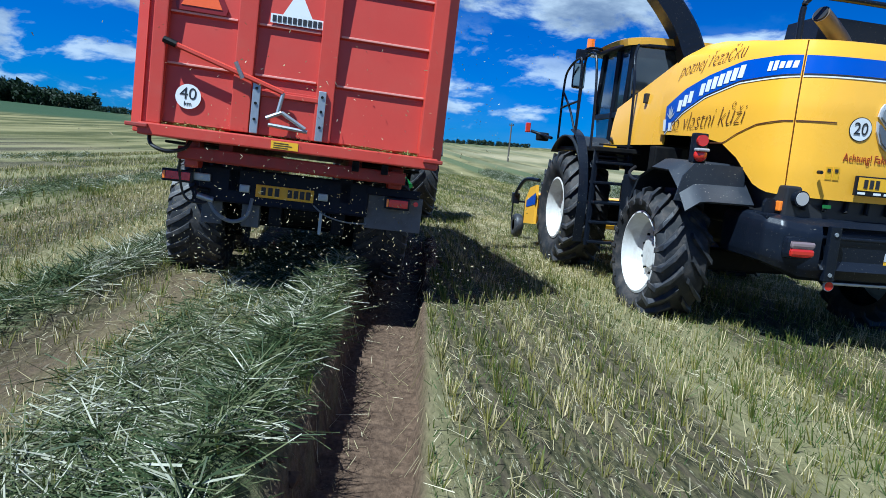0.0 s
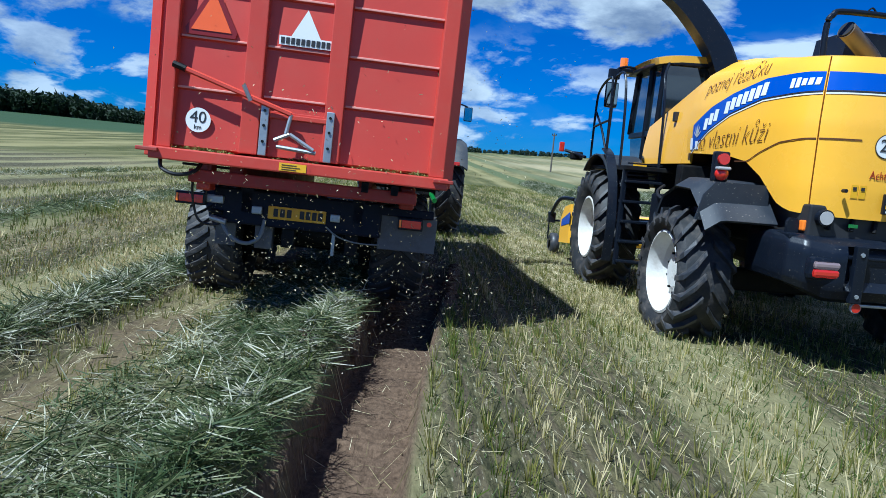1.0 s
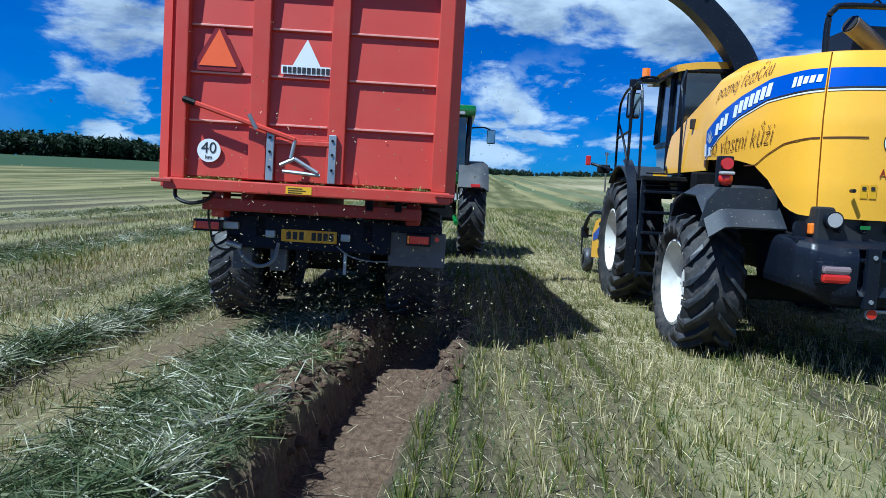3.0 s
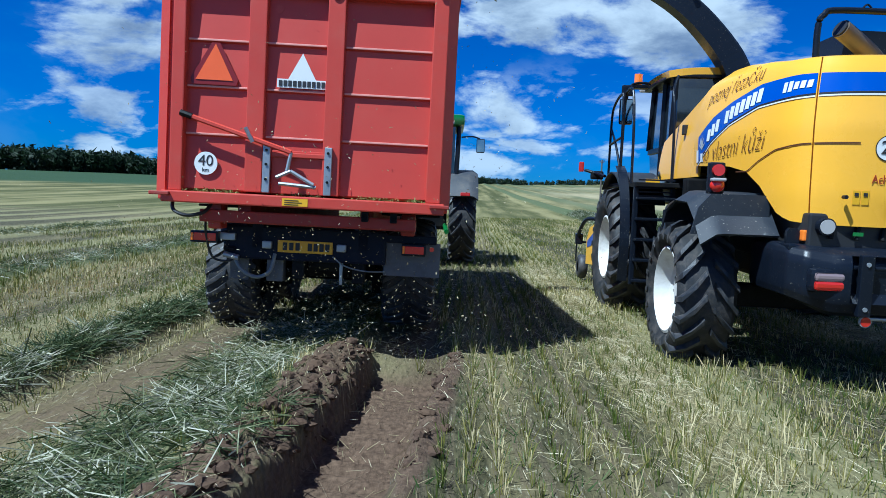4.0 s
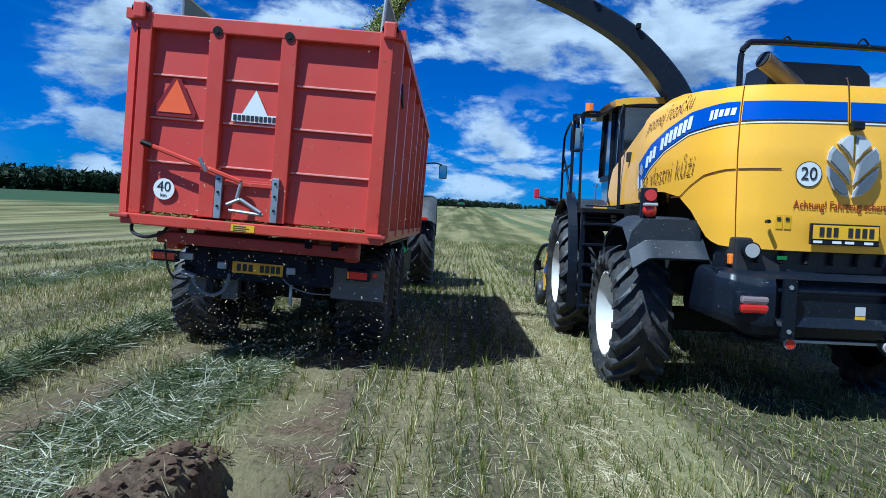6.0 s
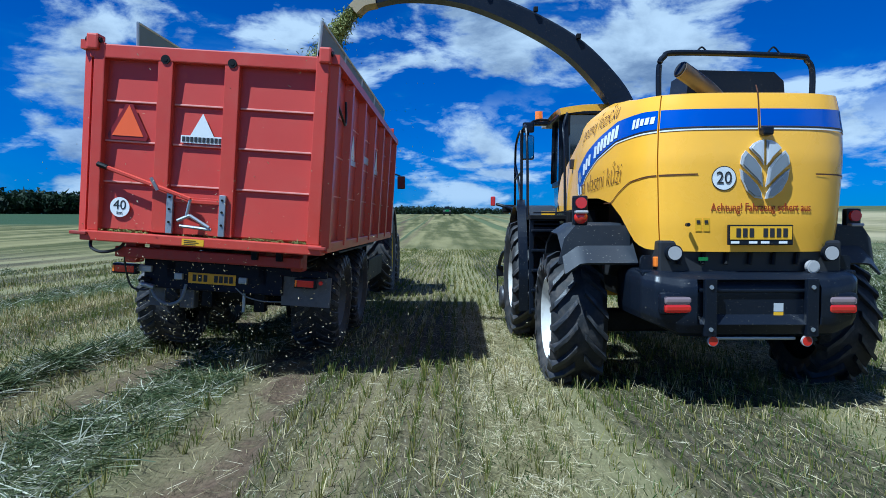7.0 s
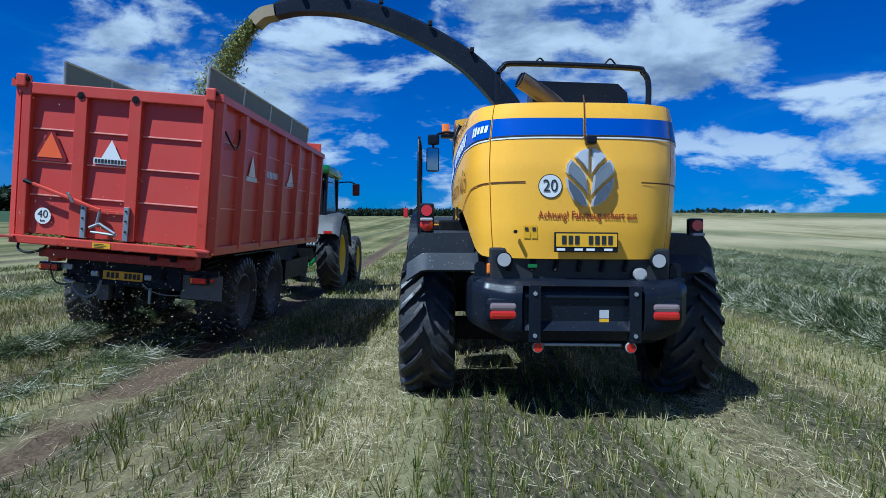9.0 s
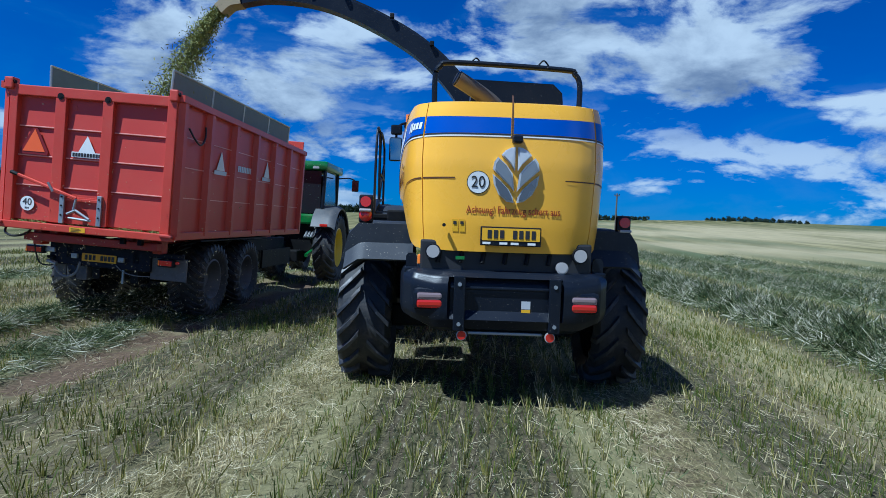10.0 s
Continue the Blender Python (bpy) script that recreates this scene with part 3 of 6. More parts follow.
def build_ground():
    xs = np.unique(np.concatenate([spaced(-9.5, 6.5, 0.066, -1000, 1000), np.arange(-5.3, -3.2, 0.026)]))
    ys = np.unique(np.concatenate([spaced(-6.5, 17.0, 0.075, -120, 1300), np.arange(-5.0, 6.0, 0.0375)]))
    X, Y = np.meshgrid(xs, ys)
    Z = ground_height(X, Y)
    nx, ny = len(xs), len(ys)
    co = np.stack([X, Y, Z], -1).reshape(-1, 3)
    idx = np.arange(nx * ny).reshape(ny, nx)
    quads = np.stack([idx[:-1, :-1], idx[:-1, 1:], idx[1:, 1:], idx[1:, :-1]], -1).reshape(-1, 4)
    me = bpy.data.meshes.new("ground")
    me.from_pydata(co, [], quads.tolist())
    x, y = co[:, 0], co[:, 1]
    d = np.hypot(x, y)
    az = np.degrees(np.arctan2(-x, np.maximum(y, 1e-3)))
    for name, vals in (("soil", soil_share(x, y)), ("green", hay_share(x, y) * (1 - 0.0 * x)),
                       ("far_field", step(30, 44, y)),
                       ("far_pale", step(55, 75, d) * (1 - step(190, 215, d)) * step(4, 22, x) * (0.25 + 0.6 * step(0.42, 0.58, rumble(d, az * 0.8, 0.055, 3, 70)))),
                       ("far_crop", step(17, 21, az) * step(120, 135, d) + step(-24, -27, az) * step(180, 200, d) * 0.6)):
        a = me.attributes.new(name, "FLOAT", "POINT")
        a.data.foreach_set("value", np.ascontiguousarray(vals, dtype=np.float32))
    me.polygons.foreach_set("use_smooth", np.ones(len(me.polygons), dtype=bool))
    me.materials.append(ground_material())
    return tagged(new("ground", me), "harvested stubble field with straw and bare soil tracks", "field", kind="structure")


def blades(name, base, tip, width, material, label, category):
    """Many thin stalks, each a narrow tapering strip from base to tip."""
    n = len(base)
    d = tip - base
    side = np.cross(d, np.random.normal(size=(n, 3)))
    side /= np.linalg.norm(side, axis=1, keepdims=True) + 1e-9
    w = width[:, None] / 2
    co = np.stack([base - side * w, base + side * w, tip + side * w * 0.55, tip - side * w * 0.55], 1).reshape(-1, 3)
    me = bpy.data.meshes.new(name)
    me.vertices.add(4 * n), me.loops.add(4 * n), me.polygons.add(n)
    me.vertices.foreach_set("co", co.astype(np.float32).ravel())
    me.loops.foreach_set("vertex_index", np.arange(4 * n, dtype=np.int32))
    me.polygons.foreach_set("loop_start", np.arange(0, 4 * n, 4, dtype=np.int32))
    me.update(calc_edges=True)
    me.materials.append(material)
    return tagged(new(name, me), label, category, kind="stuff")


def at_ground(x, y, up=0.0):
    return np.stack([x, y, ground_height(x, y) + up], -1)


def build_stubble():
    rng = np.random.default_rng(4)

    def rows(x0, x1, y0, y1, gap, pace, per, high, wide):
        """Drilled rows of tufts; the stalks of a tuft fan out from one root."""
        x, y = [a.ravel() for a in np.meshgrid(np.arange(x0, x1, gap), np.arange(y0, y1, pace))]
        x = x + rng.normal(0, gap * 0.09, len(x)) + 0.03 * np.sin(y * 0.4) + 0.02 * (y - 5)
        y = y + rng.uniform(-pace, pace, len(x)) * 0.6
        keep = (soil_share(x, y) < 0.2 + 0.35 * rng.random(len(x))) & (rng.random(len(x)) > tread_share(x, y) * 0.75) & (rng.random(len(x)) > hay_share(x, y) * 0.85)
        keep &= rng.random(len(x)) < 0.30 + 0.95 * rumble(x, y, 1.1, 3, 40)
        x, y = x[keep], y[keep]
        size = (0.60 + 0.75 * rumble(x, y, 0.5, 2, 41)) * rng.uniform(0.6, 1.25, len(x))
        count = np.maximum(2, (per * size * rng.uniform(0.6, 1.3, len(x))).astype(int))
        x, y, size = np.repeat(x, count), np.repeat(y, count), np.repeat(size, count)
        dx, dy = rng.normal(0, 1, len(x)), rng.normal(0, 1, len(x))
        x, y = x + dx * gap * 0.07, y + dy * pace * 0.20
        h = high * size * rng.uniform(0.65, 1.1, len(x))
        base = at_ground(x, y, -0.01)
        tip = base + np.stack([dx * 0.20 * h + rng.normal(0, 0.10, len(x)) * h, dy * 0.20 * h + rng.normal(0, 0.10, len(x)) * h, h], -1)
        return base, tip, wide * rng.uniform(0.7, 1.35, len(x))

    sets = [rows(-9.0, 7.0, -6.0, 7.0, 0.165, 0.075, 8, 0.110, 0.0066), rows(-10.0, 9.0, 7.0, 17.0, 0.165, 0.080, 7, 0.110, 0.0080),
            rows(-18, 18, 17, 44, 0.16, 0.13, 4, 0.11, 0.015), rows(-14, -9.0, 0, 17, 0.15, 0.11, 4, 0.11, 0.011), rows(9.0, 14, 6, 17, 0.15, 0.10, 4, 0.12, 0.011)]
    b, t, w = [np.concatenate(a) for a in zip(*sets)]
    blades("stubble", b, t, w, STUBBLE, "short dry and green cut stalks in rows across the field", "stubble")

    # fine green weeds between the rows
    n = 110000
    x, y = rng.uniform(-9.5, 7.0, n), rng.uniform(-6, 15, n)
    keep = (rng.random(n) < 1.9 * (rumble(x, y * 0.4, 1.3, 3, 48) - 0.30)) & (soil_share(x, y) < 0.25)
    x, y = x[keep], y[keep]
    base = at_ground(x, y, -0.004)
    h = rng.uniform(0.02, 0.065, len(x))
    tip = base + np.stack([rng.normal(0, 0.5, len(x)) * h, rng.normal(0, 0.5, len(x)) * h, h], -1)
    blades("weeds", base, tip, rng.uniform(0.004, 0.009, len(x)), WEEDS, "fine green weeds between the rows of stubble", "weeds")

    # straw lying about
    n = 90000
    x, y = rng.uniform(-9.5, 6.5, n), rng.uniform(-6, 15, n)
    # thicker where the machines drove: two bands along the way
    n2 = 42000
    y2 = rng.uniform(2, 15, n2)
    x2 = np.where(rng.random(n2) < 0.62, -1.50 + 0.02 * (y2 - 9), 1.70 + 0.02 * (y2 - 9)) + rng.normal(0, 0.20, n2)
    x, y, n = np.concatenate([x, x2]), np.concatenate([y, y2]), n + n2
    keep = rng.random(n) < 0.2 + 0.9 * rumble(x, y, 0.6, 3, 50) * np.where(rut_share(x, y) > 0.3, 0.10, 1)
    x, y = x[keep], y[keep]
    a, ln = rng.normal(math.pi / 2, 0.8, len(x)), rng.uniform(0.03, 0.15, len(x)) * np.where(rng.random(len(x)) < 0.05, 1.8, 1)
    up = rng.uniform(0.005, 0.04, len(x))
    base = at_ground(x, y, 0) + np.stack([0 * x, 0 * x, up], -1)
    tx, ty = x + np.cos(a) * ln, y + np.sin(a) * ln
    tip = at_ground(tx, ty, 0) + np.stack([0 * x, 0 * x, up + rng.uniform(-0.01, 0.03, len(x))], -1)
    blades("straw", base, tip, rng.uniform(0.002, 0.0048, len(x)), STRAW, "loose pale straw scattered on the stubble", "straw")

    # mown grass: heaps beside the rut and swaths
    n = 230000
    x, y = rng.uniform(-9.5, -4.2, n), rng.uniform(-6.5, 17, n)
    keep = rng.random(n) < hay_share(x, y) * (1 - soil_share(x, y)) * 0.8
    pick = rng.choice(len(SWATHS), 260000, p=[0.16, 0.04, 0.03, 0.40, 0.18, 0.10, 0.05, 0.03, 0.01])
    y2 = np.where(pick < 3, rng.uniform(-1, 22, len(pick)), 8 + 42 * rng.random(len(pick)) ** 1.5)
    x2 = rng.normal(0, 0.5, len(pick))
    for k, (sx, sw, sh) in enumerate(SWATHS):
        x2 = np.where(pick == k, swath_mid(k, y2) + x2 * sw, x2)
    keep2 = rng.random(len(x2)) < hay_share(x2, y2)
    # tousled grass hanging over the edge of the rut
    y3 = rng.uniform(-6.0, 3.0, 16000)
    x3 = rut_mid(y3) - rut_half(y3) - 0.12 - np.abs(rng.normal(0, 0.20, len(y3)))
    keep3 = rng.random(len(y3)) < (1 - 0.8 * step(0.0, 2.4, y3)) * step(0.32, 0.55, rumble(x3, y3, 2.2, 3, 58))
    nb = [np.concatenate([x[keep], x3[keep3]]), x2[keep2]]
    x, y = np.concatenate(nb), np.concatenate([y[keep], y3[keep3], y2[keep2]])
    far = np.concatenate([np.ones(len(nb[0])), np.where(np.concatenate([x2[keep2]]) > 0, 1.7, 1.15)])
    a, ln = rng.uniform(0, 2 * math.pi, len(x)), rng.uniform(0.06, 0.24, len(x)) * far ** 0.5
    up = rng.uniform(0.0, 0.07, len(x))
    base = at_ground(x, y, 0) + np.stack([0 * x, 0 * x, up], -1)
    tip = base + np.stack([np.cos(a) * ln, np.sin(a) * ln, rng.normal(0.02, 0.045, len(x)) * far ** 1.6], -1)
    blades("mown_grass", base, tip, rng.uniform(0.004, 0.011, len(x)) * far, HAY, "mown grass lying in loose green and grey heaps", "mown grass")

    # clods of earth thrown up along the rut
    ball = bmesh.new()
    bmesh.ops.create_icosphere(ball, subdivisions=2, radius=1.0)
    unit = np.array([v.co[:] for v in ball.verts])
    tris = np.array([[v.index for v in f.verts] for f in ball.faces])
    ball.free()
    n = 1500
    y = rng.uniform(-6, RUT_END + 0.1, n)
    left = rng.random(n) < 0.8
    x = np.where(left, rut_mid(y) - rut_half(y) - np.abs(rng.normal(0.14, 0.14, n)), rut_mid(y) + rut_half(y) + rng.normal(0.06, 0.08, n))
    keep = ~((~left & (y < 2)) | ((y < 1.0) & (rng.random(n) < 0.85)))
    x, y = x[keep], y[keep]
    n = len(x)
    r = 0.008 + 0.046 * rng.random(n) ** 3.2
    shape = r[:, None] * np.stack([rng.uniform(0.8, 1.5, n), rng.uniform(0.7, 1.4, n), rng.uniform(0.45, 0.9, n)], -1)
    knobs = 1 + 0.55 * (rumble(unit[None, :, 0] * 1.3 + 7.7 * np.arange(n)[:, None], unit[None, :, 1] * 1.3 + unit[None, :, 2] * 2.1, 1.4, 3, 61) - 0.5) * 2 + rng.normal(0, 0.09, (n, len(unit)))
    co = unit[None] * shape[:, None, :] * knobs[:, :, None]
    co += at_ground(x, y)[:, None, :] + np.stack([0 * x, 0 * x, r * 0.15], -1)[:, None, :]
    me = bpy.data.meshes.new("soil_clods")
    me.from_pydata(co.reshape(-1, 3).tolist(), [], (tris[None] + len(unit) * np.arange(n)[:, None, None]).reshape(-1, 3).tolist())
    me.materials.append(SOIL)
    tagged(new("soil_clods", me), "crumbly brown clods of earth beside the rut", "soil", kind="stuff")


SOIL = surface("brown_soil", (0.092, 0.058, 0.036), 0.95, vary=0.3, scale=12, bump=0.8, bump_scale=40, alt=(0.055, 0.034, 0.026), alt_scale=9, spec=0.15)
build_ground()
build_stubble()


def build_forest(az0, az1, dist, high, step_deg, label, seed, depth=25.0):
    """A far wood: crowns of many leafy clumps on short trunks, in one object."""
    rng = np.random.default_rng(seed)
    tri = []
    az = az0
    while az < az1:
        for row in range(2):
            a = radians(az + rng.normal(0, step_deg * 0.3))
            d = dist + row * depth + rng.normal(0, 4)
            x, y = -math.sin(a) * d, math.cos(a) * d
            z = float(ground_height(np.array(x), np.array(y))) - 1.0
            ht = high * rng.uniform(0.86, 1.08) * (1 + 0.10 * row) * (0.7 + 0.3 * min(1, (az - az0) / 6, (az1 - az) / 6))
            wd = ht * rng.uniform(0.28, 0.42)
            m = 170
            c = rng.normal(0, 1, (m, 3))
            c /= np.linalg.norm(c, axis=1, keepdims=True)
            c *= rng.uniform(0.55, 1.0, (m, 1))
            c = c * np.array([wd, wd, ht * 0.45]) + np.array([x, y, z + ht * 0.55])
            s = ht * 0.075
            t = c[:, None, :] + rng.normal(0, s, (m, 3, 3))
            tri.append(t)
        az += step_deg
    co = np.concatenate(tri).reshape(-1, 3)
    me = bpy.data.meshes.new("forest")
    n = len(co) // 3
    me.vertices.add(3 * n), me.loops.add(3 * n), me.polygons.add(n)
    me.vertices.foreach_set("co", co.astype(np.float32).ravel())
    me.loops.foreach_set("vertex_index", np.arange(3 * n, dtype=np.int32))
    me.polygons.foreach_set("loop_start", np.arange(0, 3 * n, 3, dtype=np.int32))
    me.update(calc_edges=True)
    me.materials.append(FOREST)
    return tagged(new("forest", me), label, "forest", kind="stuff")


build_forest(22.5, 62.0, 300, 9.8, 0.30, "dark green wood beyond the field", 1)
build_forest(-5.0, 23.0, 268, 4.0, 0.28, "far dark line of trees on the horizon", 2)
build_forest(-13.0, -5.0, 268, 3.2, 0.3, "far dark clump of trees on the horizon", 3)
build_forest(-24.5, -17.5, 268, 3.0, 0.3, "far low row of trees on the hill", 4)

# ---------------------------------------------------------------- the trailer


def disc(bm, c, r, y0, y1, seg=28):
    return rod(bm, (c[0], y0, c[1]), (c[0], y1, c[1]), r, seg)


def build_trailer():
    tr = thing("trailer", "red steel tipping trailer with grey screens, loaded with chopped grass", "trailer")
    PY = 0.10          # plane of the recessed tailgate sheet
    W, TOP, FLOOR, LEN, FTOP = 1.20, 3.26, 1.365, 6.15, 3.13
    # tailgate: three bays of four stepped sheets
    edges = [FLOOR + 0.03, 1.86, 2.27, 2.67, 3.09]
    for x0, x1 in ((-1.05, -0.51), (-0.36, 0.16), (0.31, 1.08)):
        for z0, z1 in zip(edges, edges[1:]):
            bay = bmesh.new()
            vs = [bay.verts.new(p) for p in ((x0, PY - 0.022, z0 + 0.012), (x1, PY - 0.022, z0 + 0.012), (x1, PY, z1 - 0.01), (x0, PY, z1 - 0.01))]
            bay.faces.new(vs)
            lo = [bay.verts.new(p) for p in ((x0, PY, z0), (x1, PY, z0))]
            bay.faces.new((lo[0], lo[1], vs[1], vs[0]))
            hi = [bay.verts.new(p) for p in ((x0, PY, z1), (x1, PY, z1))]
            bay.faces.new((vs[3], vs[2], hi[1], hi[0]))
            part("tailgate_panel", thick(bay, 0.02), RED, tr)
    # thin ledges; the light they catch is put into their paler red
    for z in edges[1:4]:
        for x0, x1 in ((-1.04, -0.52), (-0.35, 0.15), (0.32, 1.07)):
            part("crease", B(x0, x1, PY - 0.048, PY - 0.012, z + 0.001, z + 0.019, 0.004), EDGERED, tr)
    for x in (-0.435, 0.235):
        bm = B(x - 0.075, x + 0.075, 0.0, PY + 0.02, FLOOR + 0.02, 3.16, 0.008)
        part("post", bm, REDFRAME, tr)
        part("bolt_eye", rod(rod(bmesh.new(), (x, -0.012, 3.11), (x, 0.0, 3.11), 0.045, 16), (x, -0.016, 3.11), (x, -0.01, 3.11), 0.022, 12), DARKSTEEL, tr)
    for s in (-1, 1):
        part("corner_post", B(s * 1.125 - (0.055 if s > 0 else 0.03), s * 1.125 + (0.075 if s > 0 else 0.08), -0.01, PY + 0.04, FLOOR, TOP - 0.02, 0.01), REDFRAME, tr)
        part("hinge", B(s * 1.16 - 0.06, s * 1.16 + 0.06, -0.05, 0.10, TOP - 0.10, TOP + 0.06, 0.02), REDFRAME, tr)
        part("hinge_pin", R_((s * 1.16 - 0.075, -0.01, TOP + 0.0), (s * 1.16 + 0.075, -0.01, TOP + 0.0), 0.028, 12), DARKSTEEL, tr)
    part("top_rail", B(-1.2, 1.2, -0.005, 0.12, 3.09, TOP - 0.03, 0.012), REDFRAME, tr)
    part("sill", B(-1.20, 1.24, -0.06, 0.14, FLOOR - 0.10, FLOOR, 0.012), REDFRAME, tr)
    for s in (-1, 1):
        part("latch", B(s * 1.2 - 0.09, s * 1.2 + 0.08, -0.09, -0.03, FLOOR - 0.045, FLOOR - 0.012, 0.008), REDDIRTY, tr)
    part("yellow_sticker", B(-0.16, 0.06, -0.0645, -0.061, FLOOR - 0.085, FLOOR - 0.02), PLATE, tr, "small yellow warning sticker")
    bm = bmesh.new()
    for k in range(3):
        box(bm, -0.14, -0.14 + 0.12 + 0.03 * (k % 2), -0.067, -0.065, FLOOR - 0.075 + 0.018 * k, FLOOR - 0.069 + 0.018 * k)
    part("sticker_print", bm, BLACKINK, tr)
    # spilled chopped grass on the sill
    rng = random.Random(7)
    bm = bmesh.new()
    for k in range(900):
        x = rng.choice((rng.gauss(-0.80, 0.13), rng.gauss(-0.80, 0.13), rng.gauss(0.62, 0.12), rng.gauss(0.98, 0.05), rng.gauss(0.02, 0.12)))
        if not -1.05 < x < 1.08 or -0.53 < x < -0.34 or 0.14 < x < 0.33:
            continue
        y, z = rng.uniform(-0.02, 0.075), FLOOR + abs(rng.gauss(0, 0.012)) + 0.002
        d = Vector((rng.gauss(0, 1), rng.gauss(0, 1), rng.gauss(0, 0.4))).normalized() * rng.uniform(0.008, 0.02)
        s = Vector((-d.y, d.x, 0)).normalized() * 0.004
        p = Vector((x, y, z))
        bm.faces.new([bm.verts.new(q) for q in (p - d - s, p - d + s, p + d + s, p + d - s)])
    part("spilled_chaff", bm, CHAFF, tr, "chopped grass spilled along the sill")
    # signs
    def sign(name, outline, y, material, label=""):
        outline = [(u, v - 0.055) for u, v in outline]
        return part(name, prism(outline, "y", y, y - 0.004), material, tr, label)
    Y = PY - 0.055
    sign("triangle_border", [(-0.995, 2.35), (-0.615, 2.35), (-0.60, 2.40), (-0.765, 2.71), (-0.835, 2.71), (-1.01, 2.40)], Y, DARKRED)
    sign("slow_vehicle_triangle", [(-0.965, 2.39), (-0.645, 2.39), (-0.80, 2.70)], Y - 0.005, ORANGE, "orange reflective slow-vehicle triangle")
    sign("logo_board", [(-0.265, 2.36), (0.165, 2.36), (0.165, 2.435), (-0.265, 2.435)], Y, WHITE)
    sign("logo_triangle", [(-0.17, 2.435), (0.07, 2.435), (-0.05, 2.66)], Y, WHITE, "white triangular maker's mark")
    bm = bmesh.new()
    for k in range(10):
        x = -0.250 + 0.041 * k
        box(bm, x, x + 0.030, Y - 0.008, Y - 0.005, 2.318, 2.367)
    pieces("logo_bar", bm, BLACKINK, tr)
    part("speed_sign", disc(bmesh.new(), (-0.855, 1.615), 0.10, Y, Y - 0.004), WHITE, tr, "round white speed plate")
    part("speed_number", letters("40", 0.135, lambda u, v, w: (-0.855 + u, Y - 0.005 - w, 1.635 + v)), BLACKINK, tr)
    part("speed_unit", letters("km", 0.05, lambda u, v, w: (-0.855 + u, Y - 0.005 - w, 1.557 + v)), BLACKINK, tr)
    part("round_boss", disc(bmesh.new(), (-0.27, 2.98), 0.035, PY, PY - 0.03, 16), REDFRAME, tr)
    # lever and slide gate
    part("lever", R_((-1.02, -0.03, 2.02), (-0.10, -0.05, 1.74), 0.022, 6), REDFRAME, tr, "red lever of the slide gate")
    part("lever_grip", R_((-1.06, -0.03, 2.033), (-0.96, -0.03, 2.002), 0.027, 8), DARKSTEEL, tr)
    part("lever_pin", R_((-0.49, -0.085, 1.93), (-0.43, -0.06, 1.81), 0.018, 8), STEEL, tr)
    for x in (-0.315, 0.215):
        part("guide_bar", B(x - 0.032, x + 0.032, -0.035, 0.0, FLOOR + 0.02, 1.80, 0.006), STEEL, tr, "galvanised guide bar")
        bm = bmesh.new()
        for z in (1.50, 1.63, 1.75):
            disc(bm, (x, z), 0.012, -0.045, -0.034, 8)
        pieces("guide_bolt", bm, DARKSTEEL, tr)
    part("slide_gate", B(-0.283, 0.183, 0.03, 0.05, FLOOR + 0.02, 1.76, 0.004), RED, tr)
    part("gate_lip", B(-0.283, 0.183, -0.005, 0.03, 1.70, 1.74, 0.006), REDFRAME, tr)
    for p, q in (((-0.10, -0.05, 1.74), (-0.13, -0.05, 1.58)), ((-0.22, -0.05, 1.52), (-0.10, -0.05, 1.58)), ((-0.10, -0.05, 1.58), (0.10, -0.05, 1.47)), ((-0.2, -0.04, 1.47), (0.12, -0.04, 1.45))):
        part("linkage", R_(p, q, 0.017, 8), STEEL, tr)
    # side walls, floor and front wall
    for s in (-1, 1):
        x = s * W
        bm = bmesh.new()
        n = 26
        def top(y):
            return TOP - 0.03 + (FTOP - TOP + 0.03) * y / LEN
        def wall(u, v):
            y = u * LEN
            return (x, y + 0.06, FLOOR + (top(y) - FLOOR) * v)
        part("side_wall", thick(grid(wall, n, 4), 0.03), RED, tr)
        ribs = (0.12, 1.02, 2.02, 3.05, 4.05, 5.05, 6.05)
        for y in ribs:
            part("side_rib", side_rib(x, s, y, FLOOR - 0.03, top(y)), REDFRAME, tr)
        part("side_top_rail", prism_rail(x, s, LEN, top), REDFRAME, tr)
        part("side_bottom_rail", B(min(x, x + s * 0.07), max(x, x + s * 0.07), 0.06, LEN, FLOOR - 0.08, FLOOR + 0.03, 0.01), REDFRAME, tr)
        # side ledges in the same red, lightened as if catching light
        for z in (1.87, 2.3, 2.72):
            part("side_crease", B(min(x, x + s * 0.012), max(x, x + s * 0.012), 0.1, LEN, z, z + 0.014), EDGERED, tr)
        # fold-up screens of grey mesh above the wall
        y0 = 0.05 if s > 0 else 0.70
        y1 = 5.35
        zb = 3.17
        h = 0.42 if s > 0 else 0.47
        lean = 0.02 * s
        part("screen_mesh", thick(grid(lambda u, v: (x - s * 0.13 + lean * v, y0 + (y1 - y0) * u, zb + h * v), 8, 2), 0.008), SCREEN, tr, "grey mesh screen above the side wall")
        for za in (zb + 0.01, zb + h):
            part("screen_rail", R_((x - s * 0.13 + lean * (za - zb) / h, y0, za), (x - s * 0.13 + lean * (za - zb) / h, y1, za), 0.016, 8), ALU, tr)
        for k in range(5):
            y = y0 + (y1 - y0) * k / 4
            part("screen_stay", R_((x - s * 0.13, y, zb), (x - s * 0.13 + lean, y, zb + h), 0.017, 8), ALU, tr)
        for y in (0.35, 0.7):
            part("screen_hinge", B(x - 0.05, x + 0.06, y - 0.03, y + 0.03, zb - 0.02, zb + 0.07, 0.01), REDFRAME, tr)
